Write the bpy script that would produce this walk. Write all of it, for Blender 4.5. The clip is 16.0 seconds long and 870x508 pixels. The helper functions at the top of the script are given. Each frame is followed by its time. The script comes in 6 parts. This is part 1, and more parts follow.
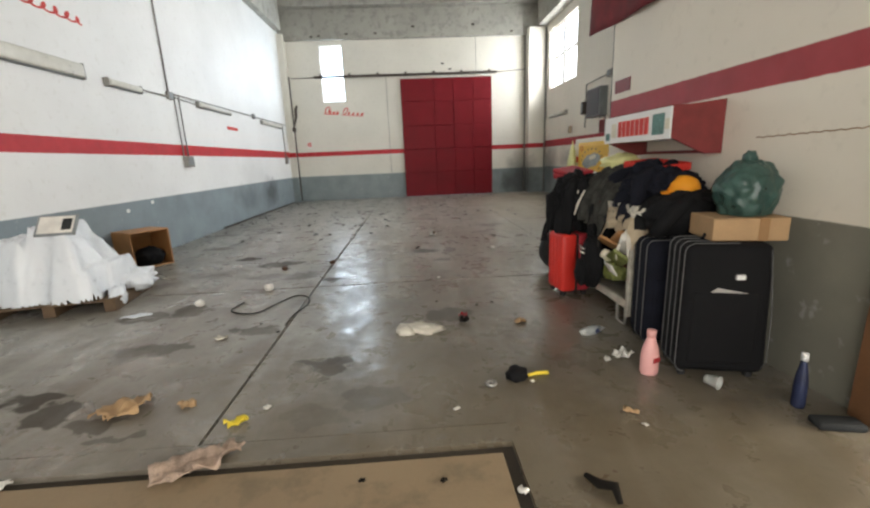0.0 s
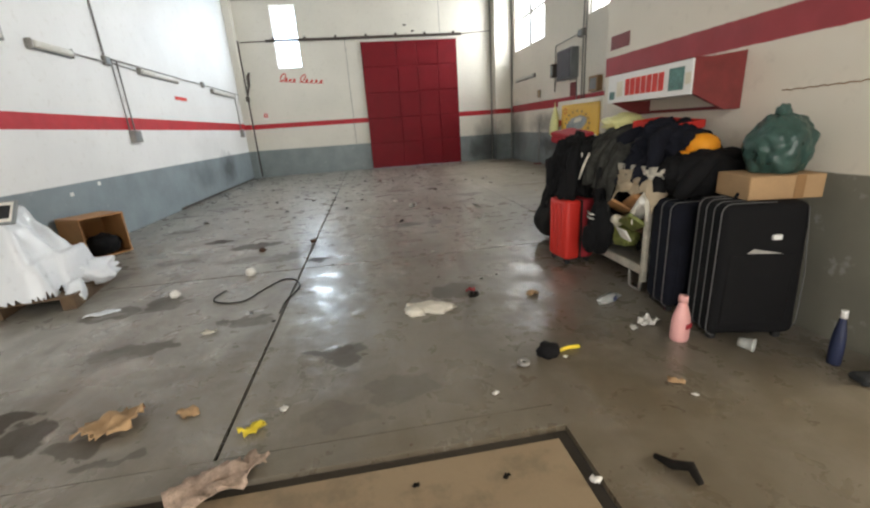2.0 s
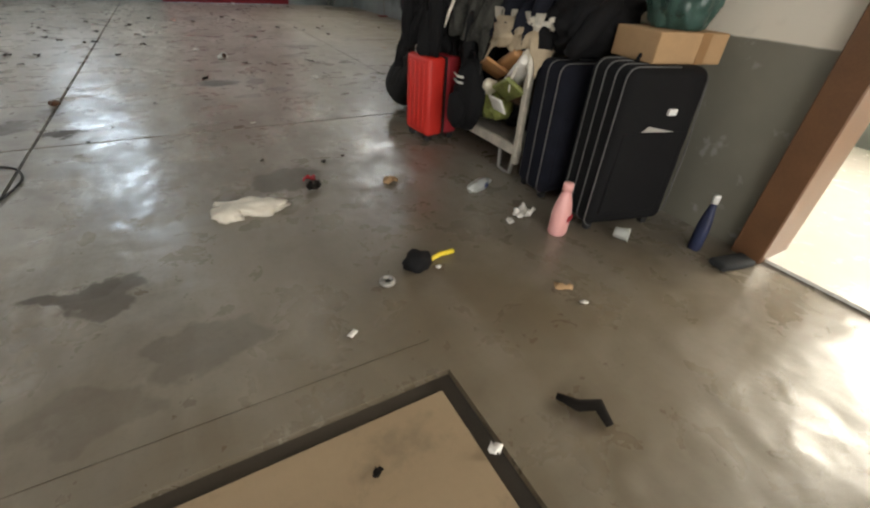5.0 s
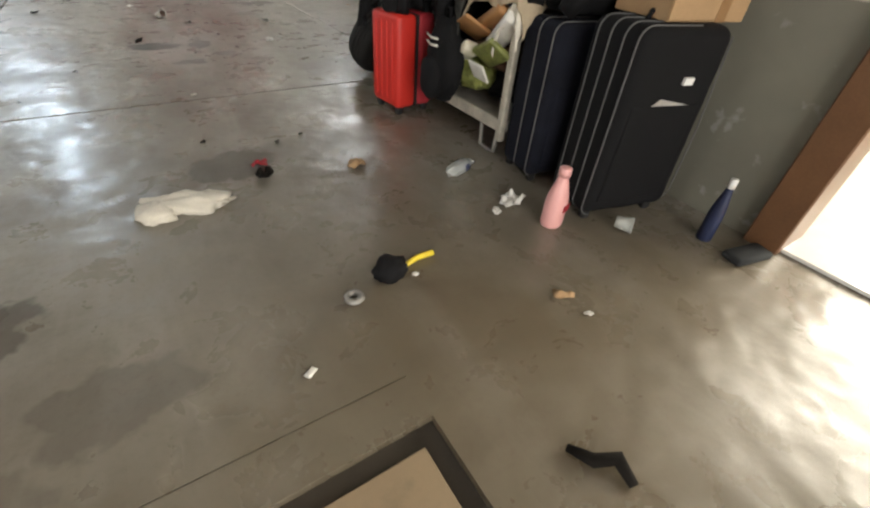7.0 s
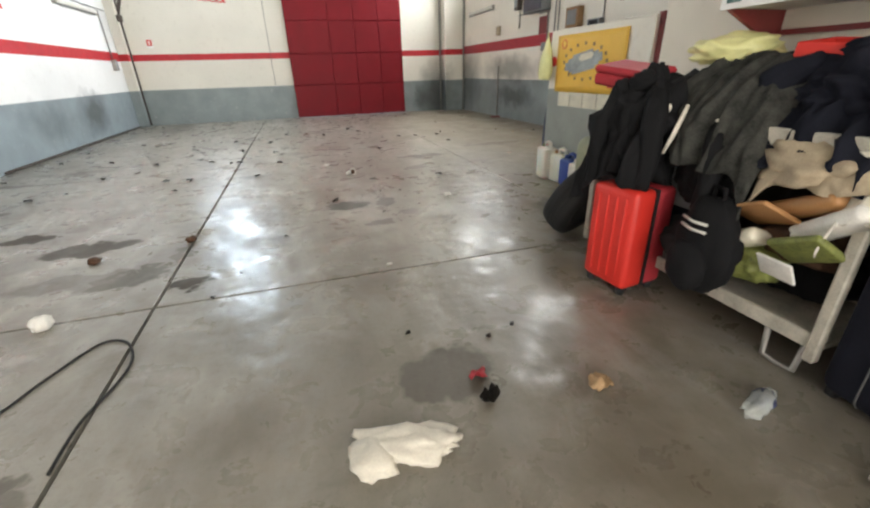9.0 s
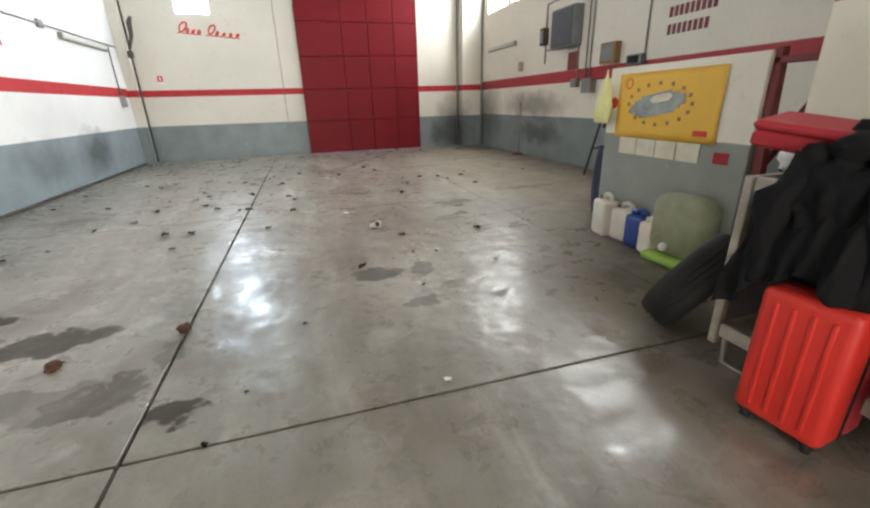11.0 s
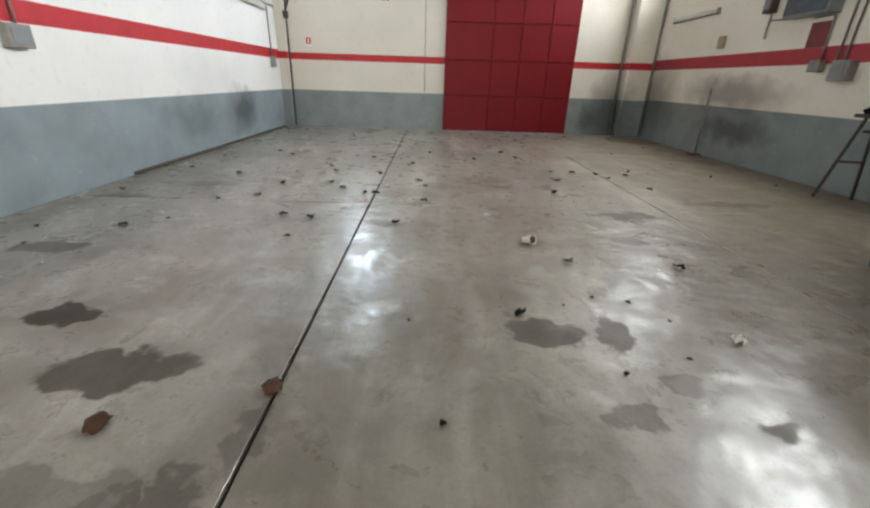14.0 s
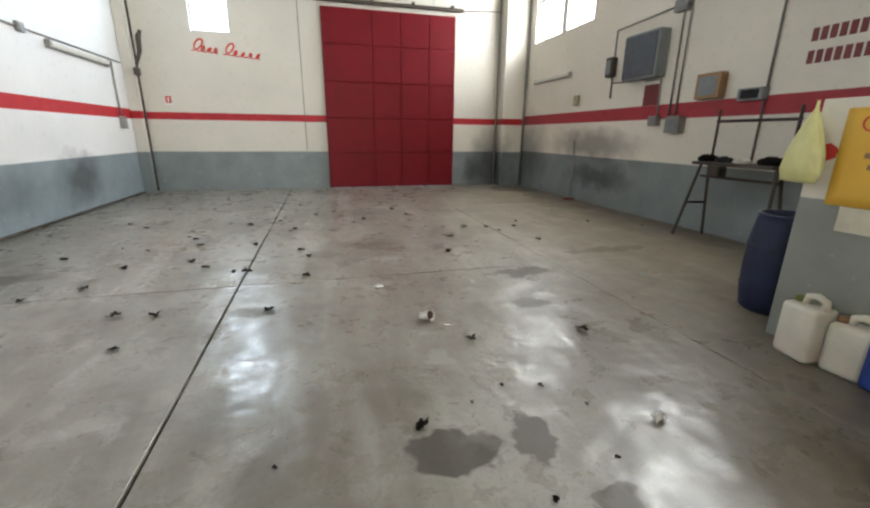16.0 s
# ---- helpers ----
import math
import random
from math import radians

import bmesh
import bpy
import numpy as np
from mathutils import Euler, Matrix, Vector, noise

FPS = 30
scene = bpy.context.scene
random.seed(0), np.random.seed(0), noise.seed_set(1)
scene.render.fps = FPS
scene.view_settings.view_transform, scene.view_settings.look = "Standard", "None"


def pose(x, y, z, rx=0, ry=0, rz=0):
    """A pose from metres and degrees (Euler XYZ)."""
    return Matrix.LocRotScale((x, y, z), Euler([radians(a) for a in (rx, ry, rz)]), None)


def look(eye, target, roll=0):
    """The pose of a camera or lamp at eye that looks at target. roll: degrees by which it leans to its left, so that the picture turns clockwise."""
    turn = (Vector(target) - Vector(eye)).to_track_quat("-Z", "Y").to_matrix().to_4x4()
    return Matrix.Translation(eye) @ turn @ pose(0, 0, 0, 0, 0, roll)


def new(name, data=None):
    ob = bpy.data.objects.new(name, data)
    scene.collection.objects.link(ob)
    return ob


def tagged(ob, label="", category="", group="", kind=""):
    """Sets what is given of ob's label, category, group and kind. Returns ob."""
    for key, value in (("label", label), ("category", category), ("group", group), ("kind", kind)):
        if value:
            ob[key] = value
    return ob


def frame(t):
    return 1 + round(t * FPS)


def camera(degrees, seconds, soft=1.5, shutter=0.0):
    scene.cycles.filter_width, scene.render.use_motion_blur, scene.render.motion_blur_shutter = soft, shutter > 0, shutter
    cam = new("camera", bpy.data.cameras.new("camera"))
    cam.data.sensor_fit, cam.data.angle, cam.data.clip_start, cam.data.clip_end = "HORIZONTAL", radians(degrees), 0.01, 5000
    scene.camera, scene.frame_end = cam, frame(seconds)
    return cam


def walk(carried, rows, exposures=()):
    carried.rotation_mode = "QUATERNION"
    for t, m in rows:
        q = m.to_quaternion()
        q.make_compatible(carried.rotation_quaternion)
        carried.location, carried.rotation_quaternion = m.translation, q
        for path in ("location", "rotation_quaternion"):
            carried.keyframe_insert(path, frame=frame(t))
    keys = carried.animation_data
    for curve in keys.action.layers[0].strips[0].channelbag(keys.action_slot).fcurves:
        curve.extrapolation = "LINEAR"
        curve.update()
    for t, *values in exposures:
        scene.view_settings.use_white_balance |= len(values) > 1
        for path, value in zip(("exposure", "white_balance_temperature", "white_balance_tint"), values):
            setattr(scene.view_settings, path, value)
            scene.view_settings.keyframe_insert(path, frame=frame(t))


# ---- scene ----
cam = camera(93.4, 16.0, soft=2.3)
PATH = [
    (0, (0.571, 0.833, 1.298), (0.669, 2.779, 0.847), -2.4),
    (0.5, (0.506, 0.915, 1.287), (0.644, 2.863, 0.856), -3.3),
    (1, (0.433, 0.999, 1.293), (0.574, 2.938, 0.823), -4.5),
    (1.5, (0.353, 1.05, 1.284), (0.568, 2.971, 0.771), -3.4),
    (2, (0.26, 1.091, 1.278), (0.527, 2.982, 0.684), -3.9),
    (2.5, (0.221, 1.15, 1.269), (0.584, 3.008, 0.623), -2.9),
    (3, (0.268, 1.272, 1.248), (0.662, 3.124, 0.604), -3.7),
    (3.5, (0.368, 1.459, 1.235), (0.807, 3.315, 0.632), -2.5),
    (4, (0.443, 1.612, 1.192), (0.978, 3.393, 0.456), -1.2),
    (4.5, (0.433, 1.698, 1.128), (1.225, 3.225, 0.107), 3.4),
    (7, (0.62, 2.027, 1.015), (1.526, 3.292, -0.242), 4.8),
    (7.5, (0.554, 2.201, 1.048), (1.476, 3.576, -0.074), 3.2),
    (8, (0.457, 2.394, 1.12), (1.284, 3.916, 0.12), 0.2),
    (8.5, (0.4, 2.572, 1.138), (1.102, 4.192, 0.198), 0.3),
    (9, (0.406, 2.836, 1.155), (0.936, 4.582, 0.336), -1.7),
    (11.5, (0.262, 3.886, 1.259), (0.779, 5.691, 0.569), -1.3),
    (12, (0.179, 4.114, 1.244), (0.651, 5.931, 0.555), -0.5),
    (12.5, (0.075, 4.347, 1.219), (0.441, 6.182, 0.514), 1.2),
    (13, (0.034, 4.513, 1.196), (0.313, 6.335, 0.421), 2.1),
    (13.5, (0.06, 4.691, 1.182), (0.171, 6.529, 0.403), 1.7),
    (14, (0.096, 4.857, 1.198), (0.13, 6.697, 0.415), 1.9),
    (14.5, (0.12, 4.965, 1.201), (0.211, 6.807, 0.428), 1.4),
    (15, (0.135, 5.099, 1.218), (0.363, 6.962, 0.529), 2.3),
    (15.5, (0.185, 5.233, 1.248), (0.584, 7.091, 0.624), 1.6),
    (16, (0.262, 5.309, 1.273), (0.759, 7.165, 0.717), 0.6),
]
walk(cam, [(t, look(eye, target, roll)) for t, eye, target, roll in PATH],
     exposures=[(0.0, -0.15), (3.5, -0.12), (4.5, -0.15), (7.0, 0.12), (8.0, 0.36), (9.0, 0.54), (11.5, 0.28), (13.0, 0.11), (16.0, 0.05)])

# ---------------------------------------------------------------- light
world = bpy.data.worlds.new("sky")
scene.world = world
world.use_nodes = True
wn = world.node_tree
sky = wn.nodes.new("ShaderNodeTexSky")
sky.sky_type, sky.sun_disc = "NISHITA", False
sky.sun_elevation, sky.sun_rotation = radians(50), radians(200)
wn.nodes["Background"].inputs["Strength"].default_value = 0.12
wn.links.new(sky.outputs["Color"], wn.nodes["Background"].inputs["Color"])


def sky_lamp(name, place, target, width, height, watts, colour=(1, 1, 1), spread=180):
    data = bpy.data.lights.new(name, "AREA")
    data.shape, data.size, data.size_y, data.energy, data.color = "RECTANGLE", width, height, watts, colour
    data.spread = radians(spread)
    ob = new(name, data)
    ob.matrix_world = look(place, target)
    return ob


LEFT, RIGHT, FAR, BACK, ROOF = -3.55, 5.36, 15.88, -3.0, 6.7
BLOCK, BLOCK_END = 2.68, 5.2
sky_lamp("daylight_far_window", (-1.885, FAR + 0.2, 4.22), (-1.885, 0, 4.22), 0.77, 1.8, 85, (0.72, 0.86, 1))
sky_lamp("daylight_right_window", (RIGHT + 0.2, 14.08, 4.3), (0, 14.08, 4.3), 2.3, 1.8, 200, (0.95, 0.98, 1), 160)
sky_lamp("daylight_right_window_two", (RIGHT + 0.2, 9.42, 4.3), (0, 9.42, 4.3), 2.3, 1.8, 310, (0.95, 0.98, 1), 126)
# Fills the hall from an unseen entrance, assumed from the strong diffuse light.
sky_lamp("daylight_assumed_entrance", (-0.6, BACK - 0.2, 2.3), (-0.6, 5, 2.3), 4.6, 4.4, 350, (1, 0.94, 0.85))
# Warm light spilling through the doorway; its office window is unseen, assumed.
sky_lamp("daylight_office", (RIGHT + 0.2, 1.2, 1.7), (0, 1.2, 1.4), 2.0, 1.6, 290, (1, 0.92, 0.76))


# ---------------------------------------------------------------- materials
class Nodes:
    """Short hand for a node tree."""

    def __init__(self, name):
        self.mat = bpy.data.materials.new(name)
        self.mat.use_nodes = True
        self.tree = self.mat.node_tree
        self.bsdf = self.tree.nodes["Principled BSDF"]

    def add(self, kind, **values):
        node = self.tree.nodes.new(kind)
        for key, value in values.items():
            node.inputs[key.replace("_", " ")].default_value = value
        return node

    def join(self, a, b):
        self.tree.links.new(a, b)

    def math(self, op, a, b=0.0, clamp=False):
        node = self.tree.nodes.new("ShaderNodeMath")
        node.operation, node.use_clamp = op, clamp
        for i, v in enumerate((a, b)):
            if isinstance(v, (int, float)):
                node.inputs[i].default_value = v
            else:
                self.join(v, node.inputs[i])
        return node.outputs[0]

    def place(self):
        return self.tree.nodes.new("ShaderNodeNewGeometry").outputs["Position"]

    def local(self):
        return self.tree.nodes.new("ShaderNodeTexCoord").outputs["Object"]

    def noise(self, where, scale, detail=4.0, rough=0.55, warp=0.0):
        node = self.add("ShaderNodeTexNoise", Scale=scale, Detail=detail, Roughness=rough, Distortion=warp)
        self.join(where, node.inputs["Vector"])
        return node.outputs["Fac"]

    def ramp(self, fac, low, high):
        node = self.tree.nodes.new("ShaderNodeMapRange")
        node.inputs["From Min"].default_value, node.inputs["From Max"].default_value = low, high
        self.join(fac, node.inputs["Value"])
        return node.outputs["Result"]

    def mix(self, fac, a, b):
        node = self.tree.nodes.new("ShaderNodeMix")
        node.data_type = "RGBA"
        for socket, v in ((node.inputs[0], fac), (node.inputs[6], a), (node.inputs[7], b)):
            if isinstance(v, (int, float)):
                socket.default_value = v
            elif isinstance(v, tuple):
                socket.default_value = (*v, 1)
            else:
                self.join(v, socket)
        return node.outputs[2]

    def bump(self, height, strength, distance=0.01):
        node = self.add("ShaderNodeBump", Strength=strength, Distance=distance)
        self.join(height, node.inputs["Height"])
        self.join(node.outputs["Normal"], self.bsdf.inputs["Normal"])

    def split(self, where):
        node = self.tree.nodes.new("ShaderNodeSeparateXYZ")
        self.join(where, node.inputs[0])
        return node.outputs

    def blot(self, where, centre, radii, edge=0.35):
        """1 inside an ellipsoid round centre, fading to 0 outside."""
        node = self.tree.nodes.new("ShaderNodeMapping")
        node.vector_type = "TEXTURE"
        node.inputs["Location"].default_value = centre
        node.inputs["Scale"].default_value = radii
        self.join(where, node.inputs["Vector"])
        length = self.tree.nodes.new("ShaderNodeVectorMath")
        length.operation = "LENGTH"
        self.join(node.outputs[0], length.inputs[0])
        return self.ramp(length.outputs["Value"], 1.0 + edge, 1.0 - edge)

    def warped(self, where, scale, amount):
        node = self.add("ShaderNodeTexNoise", Scale=scale, Detail=3.0)
        self.join(where, node.inputs["Vector"])
        off = self.tree.nodes.new("ShaderNodeVectorMath")
        off.operation = "SUBTRACT"
        self.join(node.outputs["Color"], off.inputs[0])
        off.inputs[1].default_value = (0.5, 0.5, 0.5)
        add = self.tree.nodes.new("ShaderNodeVectorMath")
        add.operation = "MULTIPLY_ADD"
        self.join(off.outputs[0], add.inputs[0])
        add.inputs[1].default_value = (amount,) * 3
        self.join(where, add.inputs[2])
        return add.outputs[0]

    def colour(self, value):
        if isinstance(value, tuple):
            self.bsdf.inputs["Base Color"].default_value = (*value, 1)
        else:
            self.join(value, self.bsdf.inputs["Base Color"])

    def set(self, **values):
        for key, value in values.items():
            socket = self.bsdf.inputs[key.replace("_", " ")]
            if isinstance(value, (int, float)):
                socket.default_value = value
            else:
                self.join(value, socket)
        return self


def plain(name, colour, rough=0.6, metal=0.0, vary=0.25, scale=9.0, bump=0.15, fine=120.0, **more):
    """A surface of one colour with large blotches, fine grain and a little relief."""
    n = Nodes(name)
    where = n.local()
    big, small = n.noise(where, scale), n.noise(where, fine, 2.0)
    both = n.math("ADD", n.math("MULTIPLY", big, 0.7), n.math("MULTIPLY", small, 0.3))
    dark = tuple(c * (1 - vary) for c in colour)
    light = tuple(min(1, c * (1 + vary * 0.6)) for c in colour)
    n.colour(n.mix(n.ramp(both, 0.3, 0.7), dark, light))
    n.set(Roughness=n.math("ADD", n.math("MULTIPLY", big, 0.2), rough - 0.1), Metallic=metal, **more)
    n.bump(both, bump, 0.004)
    return n.mat


CREAM, WHITE, GREY, RED = (0.77, 0.72, 0.62), (0.80, 0.80, 0.79), (0.255, 0.295, 0.30), (0.50, 0.018, 0.028)


def wall_paint(name, paint, low, high, grey_top=0.87, soot=(), red=RED, dado=GREY):
    """Painted plaster: grey to grey_top, a red stripe from low to high, with scuffs and the given soot marks."""
    n = Nodes(name)
    p = n.place()
    z = n.split(p)[2]
    wob = n.math("MULTIPLY", n.math("SUBTRACT", n.noise(p, 14.0), 0.5), 0.012)
    zz = n.math("ADD", z, wob)
    broad, fine = n.noise(p, 0.7, 5.0), n.noise(p, 11.0, 6.0)
    base = n.mix(n.ramp(broad, 0.35, 0.7), paint, tuple(c * 0.90 for c in paint))
    base = n.mix(n.math("MULTIPLY", n.ramp(fine, 0.58, 0.72), 0.18), base, (0.42, 0.38, 0.31))
    grey = n.mix(n.ramp(n.noise(p, 2.2, 5.0), 0.35, 0.7), dado, tuple(c * 0.78 for c in dado))
    grey = n.mix(n.math("MULTIPLY", n.ramp(fine, 0.63, 0.70), 0.35), grey, (0.45, 0.46, 0.45))
    stripe = n.mix(n.ramp(n.noise(p, 6.0), 0.35, 0.7), red, tuple(c * 0.82 for c in red))
    col = n.mix(n.ramp(zz, grey_top + 0.004, grey_top - 0.004), base, grey)
    if high > 0:
        band = n.math("MULTIPLY", n.ramp(zz, low - 0.004, low + 0.004), n.ramp(zz, high + 0.004, high - 0.004))
        col = n.mix(band, col, stripe)
    warp = n.warped(p, 3.0, 0.5)
    for centre, radii, strength in soot:
        spot = n.math("MULTIPLY", n.blot(warp, centre, radii, 0.55), strength)
        col = n.mix(spot, col, (0.035, 0.035, 0.035))
    n.colour(col)
    n.set(Roughness=n.math("ADD", n.math("MULTIPLY", fine, 0.25), 0.42))
    n.bump(n.math("ADD", fine, n.math("MULTIPLY", n.noise(p, 90.0), 0.4)), 0.18, 0.006)
    return n.mat


M = {}
M["wall_left"] = wall_paint("white plaster with a red stripe", WHITE, 1.545, 1.735, dado=(0.255, 0.305, 0.33),
                            soot=[((LEFT, 13.3, 0.55), (0.4, 0.55, 0.32), 0.75), ((LEFT, 11.6, 0.5), (0.4, 0.6, 0.3), 0.4),
                                  ((LEFT, 12.2, 1.15), (0.4, 0.7, 0.35), 0.10)])
M["wall_far"] = wall_paint("cream plaster with a red stripe", (0.74, 0.71, 0.63), 1.55, 1.70,
                           soot=[((4.6, FAR, 0.45), (0.45, 0.5, 0.75), 0.75), ((4.1, FAR, 0.35), (0.2, 0.5, 0.3), 0.5)])
M["wall_right"] = wall_paint("dirty cream plaster with a red stripe", (0.83, 0.79, 0.70), 1.55, 1.765, grey_top=0.90, red=(0.42, 0.03, 0.045),
                             soot=[((RIGHT, 12.6, 1.12), (0.5, 1.1, 0.24), 0.6), ((RIGHT, 12.3, 0.55), (0.5, 0.8, 0.2), 0.7),
                                   ((RIGHT, 15.2, 0.9), (0.5, 0.7, 0.7), 0.6)])
M["wall_block"] = wall_paint("warm cream plaster with a dull red stripe", CREAM, 1.63, 1.80, grey_top=0.905, red=(0.36, 0.045, 0.055), dado=(0.215, 0.207, 0.168))
M["partition"] = wall_paint("half height partition plaster", (0.83, 0.79, 0.70), 0, -1, grey_top=0.93, dado=(0.33, 0.35, 0.32))


def concrete(name, colour, rough, joints=False):
    n = Nodes(name)
    p = n.place()
    a, b, c = n.noise(p, 0.55, 6.0, 0.6), n.noise(p, 4.0, 6.0, 0.65), n.noise(p, 60.0, 3.0)
    col = n.mix(n.ramp(a, 0.3, 0.7), tuple(v * 0.75 for v in colour), tuple(v * 1.15 for v in colour))
    col = n.mix(n.math("MULTIPLY", n.ramp(b, 0.5, 0.62), 0.6), col, tuple(v * 0.5 for v in colour))
    col = n.mix(n.math("MULTIPLY", c, 0.25), col, tuple(v * 1.4 for v in colour))
    n.colour(col)
    n.set(Roughness=rough)
    n.bump(n.math("ADD", b, n.math("MULTIPLY", c, 0.3)), 0.25, 0.01)
    return n.mat


def floor_material():
    """Power-floated concrete, worn to a shine in places, with oil stains, scuffs and dust."""
    n = Nodes("stained shiny concrete")
    p = n.place()
    lane = n.tree.nodes.new("ShaderNodeMapping")
    lane.inputs["Scale"].default_value = (2.6, 0.55, 1)
    n.join(p, lane.inputs["Vector"])
    a, b, c = n.noise(p, 0.45, 5.0, 0.6), n.noise(p, 2.6, 8.0, 0.62, 0.4), n.noise(p, 45.0, 5.0, 0.7)
    d, e = n.noise(lane.outputs[0], 1.0, 6.0, 0.6, 0.5), n.noise(p, 7.0, 6.0, 0.66, 0.5)
    cloud = n.noise(n.warped(p, 1.5, 0.5), 1.15, 5.0, 0.58, 0.3)
    col = n.mix(n.ramp(a, 0.32, 0.68), (0.215, 0.200, 0.170), (0.330, 0.315, 0.275))
    col = n.mix(n.math("MULTIPLY", n.ramp(cloud, 0.50, 0.62), 0.62), col, (0.145, 0.121, 0.092))
    col = n.mix(n.math("MULTIPLY", n.ramp(d, 0.50, 0.64), 0.45), col, (0.135, 0.120, 0.100))
    col = n.mix(n.math("MULTIPLY", n.ramp(d, 0.47, 0.34), 0.55), col, (0.43, 0.415, 0.38))
    col = n.mix(n.math("MULTIPLY", n.ramp(b, 0.54, 0.68), 0.45), col, (0.13, 0.112, 0.09))
    col = n.mix(n.math("MULTIPLY", n.ramp(b, 0.45, 0.34), 0.45), col, (0.43, 0.41, 0.375))
    col = n.mix(n.math("MULTIPLY", n.ramp(e, 0.60, 0.74), 0.4), col, (0.10, 0.088, 0.074))
    col = n.mix(n.math("MULTIPLY", n.ramp(e, 0.40, 0.28), 0.35), col, (0.46, 0.445, 0.42))
    col = n.mix(n.math("MULTIPLY", n.ramp(c, 0.5, 0.72), 0.35), col, (0.10, 0.09, 0.08))
    # Browner floor near doorway and luggage; dimmer light is put into its colour.
    dim_brown = n.math("MAXIMUM", n.blot(n.warped(p, 0.8, 1.2), (1.2, 2.0, 0), (2.2, 1.9, 2), 0.6), n.math("MULTIPLY", n.blot(n.warped(p, 0.9, 1.0), (2.6, 5.4, 0), (1.0, 2.4, 2), 0.7), 0.8))
    col = n.mix(n.math("MULTIPLY", dim_brown, 0.76), col, (0.096, 0.070, 0.035))
    dust = n.blot(n.warped(p, 1.6, 0.9), (4.4, 11.3, 0), (2.0, 4.2, 2), 0.35)
    col = n.mix(n.math("MULTIPLY", dust, 0.6), col, (0.40, 0.335, 0.24))
    dirt = n.blot(n.warped(p, 1.6, 0.5), (5.5, 10.8, 0), (0.75, 4.6, 2), 0.5)
    col = n.mix(n.math("MULTIPLY", dirt, 0.75), col, (0.10, 0.08, 0.06))
    warp = n.warped(p, 6.5, 0.3)
    wet = None
    for x, y, rx, ry, strength in STAINS:
        spot = n.math("MULTIPLY", n.blot(warp, (x, y, 0), (rx * 0.92, ry * 0.92, 0.6), 0.1), strength)
        wet = spot if wet is None else n.math("MAXIMUM", wet, spot)
    col = n.mix(wet, col, (0.050, 0.041, 0.032))
    pale = None
    for x, y, rx, ry, strength in SCRAPES:
        spot = n.math("MULTIPLY", n.blot(warp, (x, y, 0), (rx * 0.85, ry * 0.85, 0.6), 0.14), strength * 0.6)
        pale = spot if pale is None else n.math("MAXIMUM", pale, spot)
    col = n.mix(pale, col, (0.46, 0.45, 0.43))
    n.colour(col)
    gloss = n.ramp(n.math("ADD", n.math("MULTIPLY", e, 0.45), n.math("MULTIPLY", b, 0.55)), 0.38, 0.62)
    dull = n.math("ADD", n.math("MULTIPLY", dust, 0.25), n.math("MULTIPLY", wet, 0.35))
    n.set(Roughness=n.math("ADD", n.math("ADD", n.math("MULTIPLY", gloss, 0.24), dull), 0.20), Specular_IOR_Level=n.math("SUBTRACT", 0.7, n.math("MULTIPLY", wet, 0.5)))
    swell = n.math("ADD", n.noise(p, 3.2, 2.0, 0.5), n.math("MULTIPLY", n.noise(p, 11.0, 2.0, 0.5), 0.12))
    n.bump(n.math("ADD", swell, n.math("ADD", n.math("MULTIPLY", b, 0.06), n.math("MULTIPLY", c, 0.012))), 1.0, 0.018)
    return n.mat


